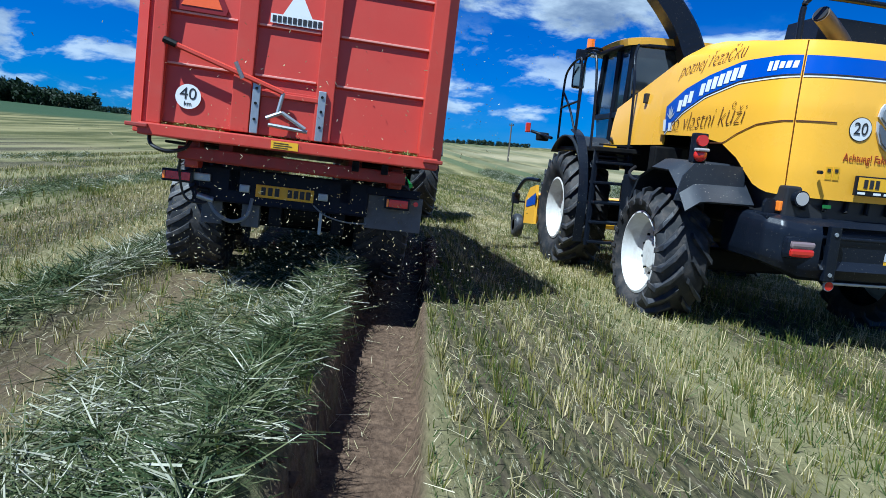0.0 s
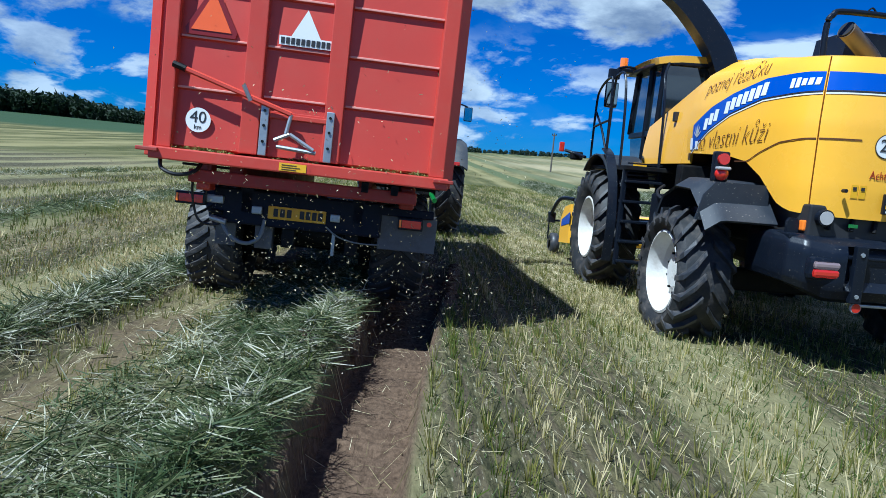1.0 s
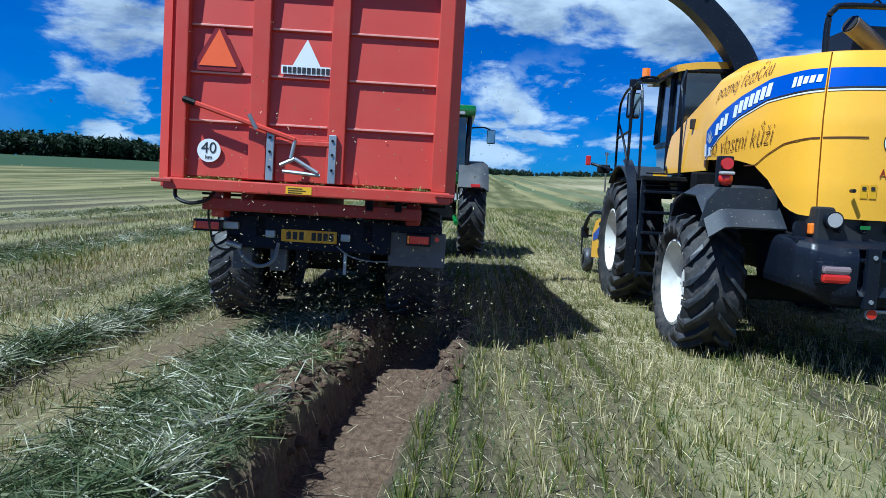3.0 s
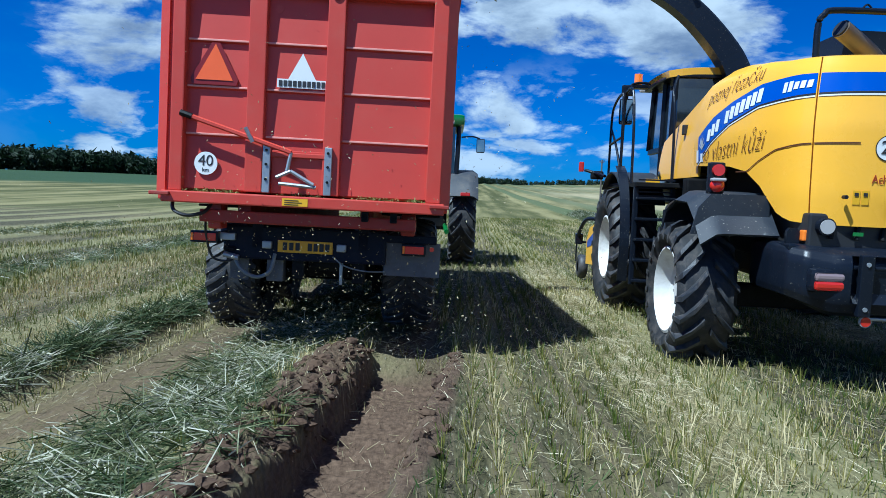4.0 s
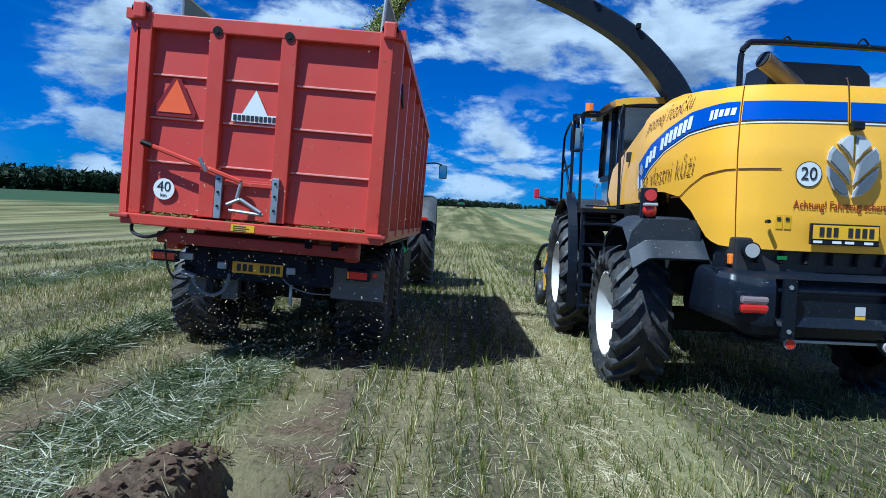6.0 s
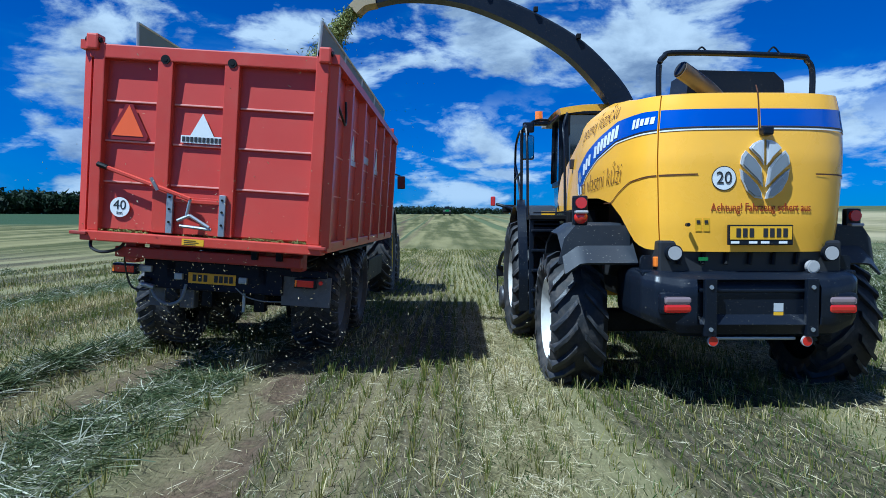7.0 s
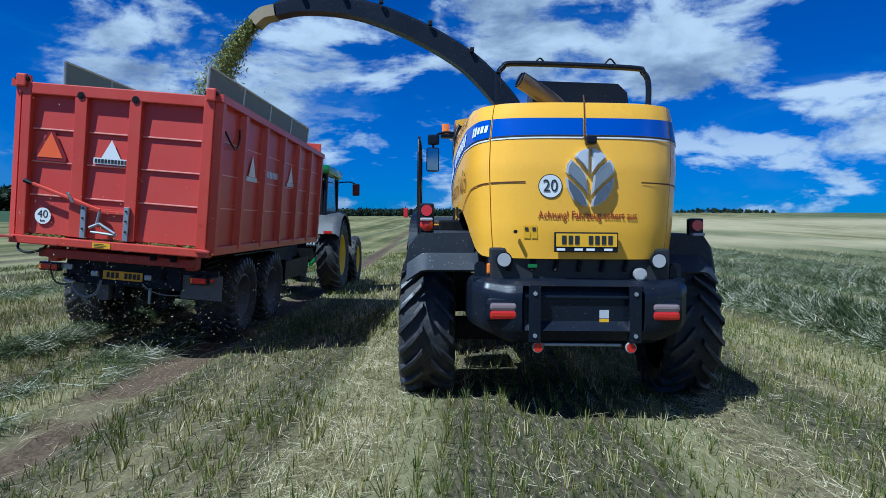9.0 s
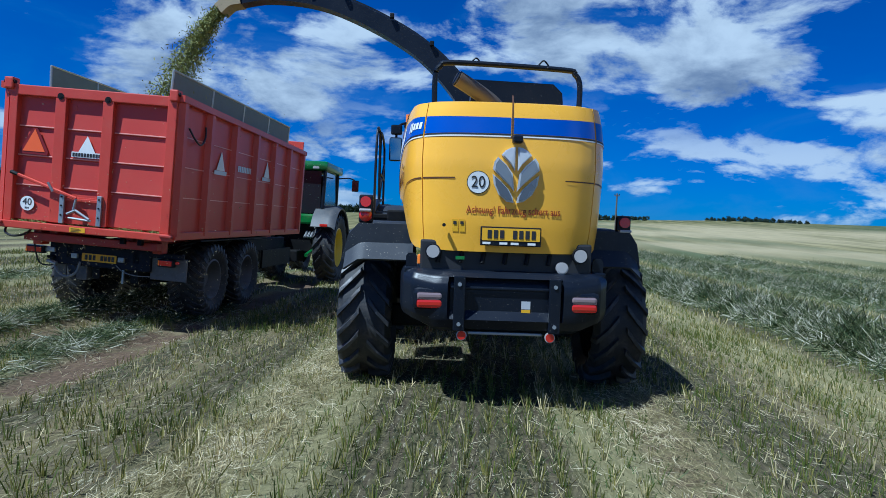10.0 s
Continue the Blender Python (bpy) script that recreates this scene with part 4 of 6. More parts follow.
    part("front_wall", B(-W, W, LEN, LEN + 0.04, FLOOR, FTOP + 0.25, 0.01), RED, tr)
    part("floor_plate", B(-W, W, 0.12, LEN, FLOOR - 0.06, FLOOR, 0.0), REDDIRTY, tr)
    # maker's marks on the side
    for y, z in ((1.55, 2.36), (3.75, 2.40)):
        part("side_mark", prism([(y - 0.16, z), (y + 0.16, z), (y, z + 0.3)], "x", 1.216, 1.220), WHITE, tr)
        part("side_mark_bar", prism([(y - 0.24, z - 0.07), (y + 0.24, z - 0.07), (y + 0.24, z - 0.005), (y - 0.24, z - 0.005)], "x", 1.216, 1.220), SILVER, tr)
    bm = bmesh.new()
    for k in range(8):
        y = 2.28 + k * 0.08
        box(bm, 1.216, 1.220, y, y + 0.055, 2.40, 2.50)
    pieces("side_type_bar", bm, SILVER, tr)
    part("side_hose", tube([(1.22, 0.35, 2.86), (1.27, 0.45, 2.72), (1.27, 0.65, 2.66), (1.24, 0.85, 2.78), (1.22, 0.9, 2.95)], 0.014), HOSE, tr)
    # load
    rng = np.random.default_rng(3)
    def heap(u, v):
        x, y = -1.15 + 2.3 * u, 0.2 + 5.8 * v
        return (x, y, 2.55 + 0.5 * math.exp(-((y - 3.0) / 1.6) ** 2 - (x / 0.9) ** 2) + 0.05 * noise.noise((x * 3, y * 3, 1)))
    part("load", grid(heap, 20, 40), CHAFF, tr, "heap of chopped green grass")
    # underside
    part("rear_crossbeam", B(-0.92, 1.0, 0.10, 0.24, FLOOR - 0.26, FLOOR - 0.15, 0.015), REDDIRTY, tr)
    part("red_beam", B(-0.78, 0.72, 0.32, 0.42, 1.10, 1.19, 0.012), REDFRAME, tr, "bright red cross beam")
    for s in (-1, 1):
        part("body_rail", B(s * 0.55 - 0.06, s * 0.55 + 0.06, 0.2, LEN, FLOOR - 0.22, FLOOR - 0.06, 0.01), REDDIRTY, tr)
        part("chassis_rail", B(s * 0.5 - 0.06, s * 0.5 + 0.06, 0.5, LEN + 1.2, 0.86, 1.12, 0.015), FRAMEBLUE, tr)
    part("hinge_bracket", B(-0.89, -0.77, 0.25, 0.45, 1.04, 1.28, 0.02), REDFRAME, tr)
    part("hinge_bracket", B(0.86, 0.99, 0.25, 0.45, 1.06, 1.26, 0.02), REDDIRTY, tr)
    part("bumper_beam", B(-0.80, 0.72, 0.50, 0.62, 0.76, 1.08, 0.02), FRAMEBLUE, tr, "dark blue rear chassis beam")
    part("number_plate", B(-0.305, 0.215, 0.486, 0.494, 0.84, 0.955, 0.006), PLATE, tr, "yellow plate")
    bm = bmesh.new()
    for x in (-0.235, -0.175, -0.115, 0.0, 0.055, 0.11, 0.165):
        box(bm, x - 0.02, x + 0.02, 0.481, 0.485, 0.862, 0.935, 0.004)
    pieces("plate_bar", bm, BLACKINK, tr)
    for x in (-0.40, 0.30):
        part("plate_lamp", B(x - 0.045, x + 0.045, 0.45, 0.50, 0.87, 0.94, 0.01), STEEL, tr)
    def lamp(x0, x1, z0, z1, lit):
        body = part("rear_lamp", B(x0, x1, 0.40, 0.50, z0, z1, 0.012), BLACKPAINT, tr)
        part("lamp_lens", B(x0 + 0.035, x1 - 0.02, 0.392, 0.40, z0 + 0.02, z1 - 0.02, 0.003), LAMPLIT if lit else LAMPRED, body)
        part("amber_lens", B(x0 + 0.01, x0 + 0.03, 0.392, 0.40, z0 + 0.02, z1 - 0.02, 0.003), LAMPORANGE, body)
        return body
    lamp(-1.10, -0.84, 0.90, 1.01, False)
    part("lamp_arm", B(-0.88, -0.70, 0.46, 0.56, 0.93, 1.00, 0.01), STEEL, tr)
    lamp(0.87, 1.10, 0.87, 0.98, True)
    part("side_marker", disc(bmesh.new(), (1.155, 0.94), 0.022, 0.44, 0.40, 12), LAMPLIT, tr)
    part("mud_flap", B(0.70, 1.24, 0.55, 0.575, 0.66, 0.99, 0.006), GREYSHEET, tr, "grey sheet-metal guard with mud spots")
    part("guard_arm", B(0.68, 1.2, 0.5, 0.56, 0.98, 1.06, 0.01), FRAMEBLUE, tr)
    part("left_guard", B(-0.78, -0.60, 0.6, 0.63, 0.55, 0.84, 0.006), GREYSHEET, tr)
    for x0, x1, z0 in ((-0.42, -0.26, 0.55), (-0.18, -0.06, 0.58), (0.40, 0.52, 0.56)):
        part("valve_box", B(x0, x1, 0.56, 0.7, z0, z0 + 0.24, 0.015), GREYSHEET if x0 < -0.2 else DARKSTEEL, tr)
    part("air_tank", R_((-0.05, 0.85, 0.72), (0.45, 0.85, 0.72), 0.13, 18), DARKSTEEL, tr)
    part("bracket_strip", B(0.28, 0.31, 0.54, 0.57, 0.55, 0.82, 0.004), STEEL, tr)
    part("hose", tube([(-1.13, 0.05, 1.30), (-1.10, -0.02, 1.20), (-0.98, -0.03, 1.155), (-0.86, 0.05, 1.19), (-0.82, 0.12, 1.27)], 0.016), HOSE, tr)
    part("cable", tube([(-0.80, 0.3, 1.22), (-0.94, 0.36, 1.13), (-0.94, 0.40, 0.92), (-0.88, 0.42, 0.76), (-0.74, 0.45, 0.74), (-0.68, 0.5, 0.80)], 0.011), HOSE, tr)
    part("hose", tube([(-0.72, 0.48, 0.80), (-0.62, 0.44, 0.66), (-0.48, 0.43, 0.60), (-0.36, 0.45, 0.66), (-0.33, 0.5, 0.82)], 0.018), GREYHOSE, tr, "grey air hose")
    part("cable", tube([(0.22, 0.48, 0.82), (0.34, 0.46, 0.74), (0.52, 0.46, 0.70), (0.72, 0.5, 0.70)], 0.007), GREYHOSE, tr)
    part("coupling", R_((-0.80, 0.46, 0.80), (-0.66, 0.46, 0.77), 0.028, 10), STEEL, tr)
    part("coupling", R_((-0.80, 0.46, 0.86), (-0.70, 0.46, 0.85), 0.022, 10), DARKSTEEL, tr)
    for x in (0.55, 0.80):
        part("roller", R_((x, 0.0, FLOOR - 0.15), (x, 0.06, FLOOR - 0.15), 0.03, 12), DARKSTEEL, tr)
        part("roller_bracket", B(x - 0.03, x + 0.03, 0.0, 0.07, FLOOR - 0.19, FLOOR - 0.10, 0.008), DARKSTEEL, tr)
    for y in (1.70, 3.20):
        part("axle", R_((-0.9, y, 0.55), (0.9, y, 0.55), 0.075, 12), DARKSTEEL, tr)
    wheels = []
    for y in (1.70, 3.20):
        for s in (-1, 1):
            w = tyre_wheel(tr, 0.61, 0.56, 0.32, GREYRIM, 26, 0.022, s, 8)
            wheels.append((w, s * 0.93, y, 0.60 if s > 0 else 0.53))
    for s in (-1, 1):
        part("wheel_guard", B(s * 0.93 - 0.30, s * 0.93 + 0.30, 0.98, 3.95, 1.235, 1.26, 0.008), DARKSTEEL, tr, "dark flat guard above the wheels")
        for y in (1.70, 3.20):
            part("leaf_spring", tube([(s * 0.5, y - 0.6, 0.80), (s * 0.5, y, 0.64), (s * 0.5, y + 0.6, 0.80)], 0.05, section=[(-0.05, -0.04), (0.05, -0.04), (0.05, 0.04), (-0.05, 0.04)]), DARKSTEEL, tr)
            part("brake_drum", R_((s * 0.52, y, 0.56), (s * 0.66, y, 0.56), 0.22, 20), DARKSTEEL, tr)
    part("side_guard", B(1.12, 1.16, 4.05, 5.9, 0.62, 0.98, 0.01), DARKSTEEL, tr)
    part("spare_tank", R_((-0.40, 2.45, 0.80), (0.40, 2.45, 0.80), 0.17, 18), DARKSTEEL, tr)
    part("drawbar", prism([(-0.45, LEN + 1.1), (0.45, LEN + 1.1), (0.09, LEN + 3.2), (-0.09, LEN + 3.2)], "z", 0.75, 0.95), FRAMEBLUE, tr)
    return tr, wheels


def side_rib(x, s, y, z0, z1):
    bm = bmesh.new()
    sec = [(0, -0.085), (0.085, -0.05), (0.085, 0.05), (0, 0.085)]
    lo = [bm.verts.new((x + s * a, y + b, z0)) for a, b in sec]
    hi = [bm.verts.new((x + s * a, y + b, z1)) for a, b in sec]
    for j in range(4):
        bm.faces.new((lo[j], lo[(j + 1) % 4], hi[(j + 1) % 4], hi[j]))
    bm.faces.new(lo), bm.faces.new(hi)
    bmesh.ops.recalc_face_normals(bm, faces=bm.faces)
    return bm


def prism_rail(x, s, length, top):
    bm = bmesh.new()
    rings = []
    for y in (0.0, length):
        z = top(y)
        rings.append([bm.verts.new(p) for p in ((x - s * 0.04, y, z - 0.06), (x + s * 0.10, y, z - 0.06), (x + s * 0.10, y, z + 0.03), (x - s * 0.04, y, z + 0.03))])
    a, b = rings
    for j in range(4):
        bm.faces.new((a[j], a[(j + 1) % 4], b[(j + 1) % 4], b[j]))
    bm.faces.new(a), bm.faces.new(b)
    bmesh.ops.recalc_face_normals(bm, faces=bm.faces)
    return bm


# paler red of the ledges, their highlight painted into the colour
EDGERED = surface("lit_red_edge", (0.70, 0.30, 0.24), 0.4, vary=0.15, scale=12)
GREYSHEET = surface("grey_sheet_metal", (0.12, 0.12, 0.125), 0.5, vary=0.2, dust=0.5, dust_col=(0.05, 0.043, 0.038), chips=0.5)
GREYRIM = surface("grey_rim", (0.10, 0.10, 0.10), 0.5, vary=0.2, dust=0.6, dust_col=(0.06, 0.05, 0.042))
trailer, trailer_wheels = build_trailer()

# ---------------------------------------------------------------- the tractor that pulls it


def build_tractor():
    """Origin on the ground under the rear axle, driving along y."""
    tc = thing("tractor", "green tractor with grey fenders and yellow wheels pulling the trailer", "tractor")
    wheels = []
    for s in (-1, 1):
        w = tyre_wheel(tc, 0.95, 0.58, 0.52, RIMYELLOW, 22, 0.05, s)
        wheels.append((w, s * 0.82, 0.0, 0.95))
        w = tyre_wheel(tc, 0.72, 0.46, 0.40, RIMYELLOW, 20, 0.045, s)
        wheels.append((w, s * 0.85, 3.0, 0.72))
        def fend(u, v):
            a = radians(-62 + 140 * u)
            return (s * (0.50 + 0.64 * v), -1.10 * math.sin(-a), 0.95 + 1.10 * math.cos(a) + (0.03 if v < 0.9 else -0.04))
        part("fender", thick(grid(fend, 14, 6), 0.04), GREY, tc, "grey plastic fender", smooth=True)
        part("fender_lamp", B(s * 0.86 - 0.10, s * 0.86 + 0.10, -1.05, -0.98, 1.50, 1.57, 0.01), LAMPRED, tc)
        part("mirror_arm", tube([(s * 0.78, 1.0, 2.9), (s * 1.05, 1.1, 2.93), (s * 1.22, 1.1, 2.88)], 0.018), BLACKPAINT, tc)
        part("mirror", B(s * 1.24 - 0.10, s * 1.24 + 0.10, 1.07, 1.13, 2.55, 2.88, 0.03), BLACKPAINT, tc)
        part("mirror_pane", B(s * 1.24 - 0.085, s * 1.24 + 0.085, 1.064, 1.07, 2.57, 2.86), MIRROR, tc)
    part("bonnet", B(-0.42, 0.42, 1.35, 3.9, 1.15, 1.95, 0.10), GREEN, tc)
    part("rear_body", B(-0.48, 0.48, -0.45, 1.4, 0.75, 1.6, 0.08), DARKSTEEL, tc)
    part("rear_panel", B(-0.50, 0.50, -0.62, -0.40, 1.55, 1.82, 0.05), GREEN, tc)
    for s in (-1, 1):
        for y in (-0.45, 1.25):
            part("cab_pillar", R_((s * 0.66, y, 1.7), (s * 0.70, y + (0.06 if y < 0 else -0.1), 3.0), 0.05, 8), BLACKPAINT, tc)
        part("side_glass", B(s * 0.68 - 0.008, s * 0.68 + 0.008, -0.4, 1.2, 1.78, 2.98), GLASS, tc)
        part("roof_lamp", B(s * 0.5 - 0.09, s * 0.5 + 0.09, -0.62, -0.54, 3.02, 3.12, 0.02), LAMPWHITE, tc)
    part("rear_glass", B(-0.62, 0.62, -0.46, -0.44, 1.85, 2.98), GLASS, tc)
    part("front_glass", B(-0.62, 0.62, 1.16, 1.18, 1.8, 2.98), GLASS, tc)
    part("roof", B(-0.82, 0.82, -0.62, 1.40, 3.0, 3.24, 0.09), GREEN, tc, "green cab roof", smooth=True)
    part("seat", B(-0.25, 0.25, 0.1, 0.55, 1.75, 2.5, 0.06), DARKSTEEL, tc)
    part("hitch", B(-0.2, 0.2, -1.0, -0.4, 0.55, 0.85, 0.03), DARKSTEEL, tc)
    for x in (-0.45, 0.45):
        part("lift_arm", R_((x, -0.4, 0.85), (x * 1.1, -1.25, 0.75), 0.05, 8), GREEN, tc)
    bm = bmesh.new()
    for k in range(4):
        rod(bm, (0.3 + 0.08 * k, -0.48, 1.35), (0.3 + 0.08 * k, -0.75, 1.2), 0.03, 8)
    part("couplings", bm, STEEL, tc)
    return tc, wheels


tractor, tractor_wheels = build_tractor()

# ---------------------------------------------------------------- the forage harvester

# plan of the engine hood from the middle of the back round to the left flank (half), as (x, y)
PLAN = [(0.0, -1.295), (0.25, -1.29), (0.45, -1.27), (0.60, -1.235), (0.70, -1.19), (0.79, -1.125), (0.90, -0.95), (0.97, -0.65), (1.02, -0.25), (1.06, 0.20), (1.08, 0.60), (1.07, 0.95)]
PLAN = [(p.x, p.y) for p in smooth_path([(x, y, 0) for x, y in PLAN], 4)]
ARC = [0.0]
for _a, _b in zip(PLAN, PLAN[1:]):
    ARC.append(ARC[-1] + math.hypot(_b[0] - _a[0], _b[1] - _a[1]))
HALF = ARC[-1]
SEAM = ARC[20]


def plan_at(s):
    """Point and outward normal on the left half of the plan, s metres from the middle of the back."""
    s = min(max(s, 0.0), HALF - 1e-6)
    i = max(k for k in range(len(ARC)) if ARC[k] <= s)
    i = min(i, len(ARC) - 2)
    f = (s - ARC[i]) / (ARC[i + 1] - ARC[i])
    (x0, y0), (x1, y1) = PLAN[i], PLAN[i + 1]
    return x0 + (x1 - x0) * f, y0 + (y1 - y0) * f


def ease(table, z):
    for (a, u), (b, v) in zip(table, table[1:]):
        if z <= b:
            f = max(0.0, (z - a) / (b - a))
            return u + (v - u) * f
    return table[-1][1]


GIRTH = [(1.30, 0.935), (1.6, 0.97), (1.95, 0.99), (2.15, 1.0), (2.40, 0.99), (2.60, 0.965), (2.70, 0.945), (2.76, 0.91), (2.80, 0.86), (2.86, 0.80)]


def hood_point(s, z, out=0.0):
    """A point on the hood: s runs from the middle of the back, left negative, right positive."""
    side = -1 if s < 0 else 1
    x, y = plan_at(abs(s))
    xa, ya = plan_at(abs(s) + 0.02)
    xb, yb = plan_at(abs(s) - 0.02)
    t = Vector((xa - xb, ya - yb, 0)).normalized()
    k = ease(GIRTH, z)
    return Vector((side * (x * k + t.y * out), 0.4 + (y - 0.4) * (0.55 * k + 0.45 if y < 0.4 else 1) - t.x * out, z))


def hood_low(s):
    y = plan_at(abs(s))[1]
    return ease([(-1.4, 1.35), (-1.0, 1.37), (-0.85, 1.42), (-0.6, 1.66), (-0.35, 1.80), (0.0, 1.86), (0.5, 1.88), (1.0, 1.90)], y)


def hood_top(s):
    y = plan_at(abs(s))[1]
    return ease([(-1.4, 2.675), (-0.8, 2.715), (0.0, 2.84), (0.45, 2.86), (0.75, 2.72), (0.95, 2.50)], y)


def hood_strip(s0, s1, low, high, out, n=40, m=2):
    return grid(lambda u, v: hood_point(s0 + (s1 - s0) * u, low(s0 + (s1 - s0) * u) + (high(s0 + (s1 - s0) * u) - low(s0 + (s1 - s0) * u)) * v, out), n, m)


def stripe_mid(s):
    y = plan_at(abs(s))[1]
    return ease([(-1.4, 2.478), (-1.0, 2.488), (-0.5, 2.475), (0.0, 2.38), (0.4, 2.25), (0.95, 1.98)], y)


def stripe_half(s):
    y = plan_at(abs(s))[1]
    return ease([(-1.4, 0.068), (-1.0, 0.085), (0.0, 0.10), (0.5, 0.125), (0.9, 0.15)], y)


def build_harvester():
    hv = thing("forage_harvester", "yellow forage harvester with blue stripe, black bumper and raised spout", "harvester")
    # --- engine hood in its panels: two flank panels and the rear door in two halves
    def panel(name, s0, s1, n):
        def fn(u, v):
            s = s0 + (s1 - s0) * u
            lo, hi = hood_low(s), hood_top(s)
            v = v ** 0.85
            z = lo + (hi - lo) * v
            p = hood_point(s, z)
            return p
        return part(name, thick(grid(fn, n, 22), 0.025), YELLOW, hv, smooth=True)
    gap = 0.006
    panel("left_flank", -HALF, -SEAM - gap, 26)
    panel("rear_door", -SEAM + gap, SEAM - gap, 44)
    panel("right_flank", SEAM + gap, HALF, 26)
    for s in (-SEAM, SEAM):
        part("panel_gap", grid(lambda u, v: hood_point(s + (u - 0.5) * 0.05, hood_low(s) + (hood_top(s) - hood_low(s)) * v, -0.03), 1, 14), BLACKINK, hv)
    # rounded top cover
    def lid(u, v):
        s = -HALF * 0.98 + 2 * HALF * 0.98 * u
        p = hood_point(s, hood_top(s), -0.004)
        c = Vector((p.x * 0.84, 0.15 + (p.y - 0.15) * 0.90, min(p.z, 2.77) + 0.014))
        d = Vector((0, 0.15 + (p.y - 0.15) * 0.86, min(p.z, 2.76) + 0.02))
        if v < 0.34:
            f = v / 0.34
            return p.lerp(c, f) + Vector((0, 0, 0.014 * math.sin(math.pi * f)))
        return c.lerp(d, (v - 0.34) / 0.66)
    part("top_cover", grid(lid, 70, 8), YELLOW, hv, smooth=True)
    # blue stripe and thin white lines
    for s0, s1, m in ((-HALF + 0.16, -SEAM - 0.012, 30), (-SEAM + 0.012, -0.012, 20), (0.012, SEAM - 0.012, 20), (SEAM + 0.012, HALF - 0.16, 30)):
        part("blue_stripe", hood_strip(s0, s1, lambda s: stripe_mid(s) - stripe_half(s), lambda s: stripe_mid(s) + stripe_half(s), 0.004, m), BLUE, hv, smooth=True)
        part("white_line", hood_strip(s0, s1, lambda s: stripe_mid(s) - stripe_half(s) - 0.030, lambda s: stripe_mid(s) - stripe_half(s) - 0.018, 0.005, m, 1), WHITE, hv)
        part("blue_line", hood_strip(s0, s1, lambda s: stripe_mid(s) - stripe_half(s) - 0.018, lambda s: stripe_mid(s) - stripe_half(s) - 0.004, 0.005, m, 1), BLACKINK, hv)
    # pressed crease from the wheel arch to the back, its shade a dark strip
    def crease_z(s):
        y = plan_at(abs(s))[1]
        return ease([(-1.3, 2.01), (-1.05, 2.005), (-0.8, 1.97), (-0.55, 1.88), (-0.38, 1.80)], y)
    for s0, s1 in ((-HALF * 0.62, -SEAM - 0.01), (-SEAM + 0.01, -SEAM + 0.33), (SEAM - 0.33, SEAM - 0.01), (SEAM + 0.01, HALF * 0.62)):
        part("crease", hood_strip(s0, s1, lambda s: crease_z(s) - 0.006, lambda s: crease_z(s) + 0.006, 0.005, 20, 1), DARKBROWN, hv)
    part("door_line", hood_strip(-0.006, 0.006, lambda s: 2.36, lambda s: 2.76, 0.005, 1, 6), DARKBROWN, hv)
    # maker's name and type as plain bars, slogan and warning as writing
    def slanted(s_mid, z_mid, tilt):
        def place(u, v, w):
            return hood_point(s_mid + u, z_mid + v + u * tilt, 0.007 + w)
        return place
    bm = bmesh.new()
    s0 = -HALF + 0.44
    for k in range(11):
        if k == 3:
            continue
        a = s0 + k * 0.098
        ta = lambda s: stripe_mid(s)
        grid(lambda u, v: hood_point(a + 0.074 * u + 0.020 * v, ta(a) + (v - 0.5) * 0.120, 0.008), 2, 2, bm)
    pieces("name_bar", bm, WHITE, hv, "white bar in place of lettering")
    bm = bmesh.new()
    for k in range(5):
        a = -SEAM - 0.33 + k * 0.06
        h = 0.085 if k < 2 else 0.06
        grid(lambda u, v: hood_point(a + 0.043 * u + 0.012 * v, stripe_mid(a) + (v - 0.5) * h, 0.008), 2, 2, bm)
    pieces("type_bar", bm, WHITE, hv)
    for k in range(5):
        a = radians(-60 + 30 * k)
        c = (-HALF + 0.30, stripe_mid(-HALF + 0.3) - 0.02)
        part("emblem_leaf", grid(lambda u, v: hood_point(c[0] + math.sin(a) * 0.11 * u + (v - 0.5) * 0.03 * math.sin(math.pi * u), c[1] - 0.05 + math.cos(a) * 0.15 * u, 0.008), 5, 2), SILVER, hv)
    part("slogan_upper", letters("poznej řezačku", 0.215, slanted(-HALF + 0.90, 2.63, 0.09), shear=0.42, squeeze=0.84, thin=-0.022), DARKBROWN, hv, "dark slanted slogan")
    part("slogan_lower", letters("na vlastní kůži", 0.265, slanted(-HALF + 0.94, 2.03, 0.05), shear=0.42, squeeze=0.86, thin=-0.022), DARKBROWN, hv, "dark slanted slogan")
    part("warning_text", letters("Achtung! Fahrzeug schert aus", 0.098, lambda u, v, w: hood_point(0.04 + u, 1.728 + v, 0.005 + w), squeeze=0.74), REDINK, hv, "red-brown warning writing")
    # round 20 plate
    def rnd(r, out, c=(-0.288, 1.972)):
        bm = bmesh.new()
        ring = [bm.verts.new(hood_point(c[0] + r * math.cos(a), c[1] + r * math.sin(a), out)) for a in (2 * math.pi * k / 32 for k in range(32))]
        bm.faces.new(ring)
        return bm
    part("speed_sign_rim", rnd(0.102, 0.005), BLACKINK, hv)
    part("speed_sign", rnd(0.095, 0.008), WHITE, hv, "round white speed plate")
    part("speed_number", letters("20", 0.145, lambda u, v, w: hood_point(-0.288 + u, 1.972 + v, 0.010 + w), squeeze=0.9), BLACKINK, hv)
    part("side_sign", grid(lambda u, v: hood_point(-HALF + 0.12 + 0.07 * u, 1.93 + 0.13 * v, 0.006), 2, 2), WHITE, hv)
    part("side_sticker", grid(lambda u, v: hood_point(-HALF + 0.26 + 0.09 * u, 1.93 + 0.09 * v, 0.006), 2, 2), WHITE, hv)
    # leaf badge: an outline plate and five leaf blades
    cx, cz = 0.045, 2.045
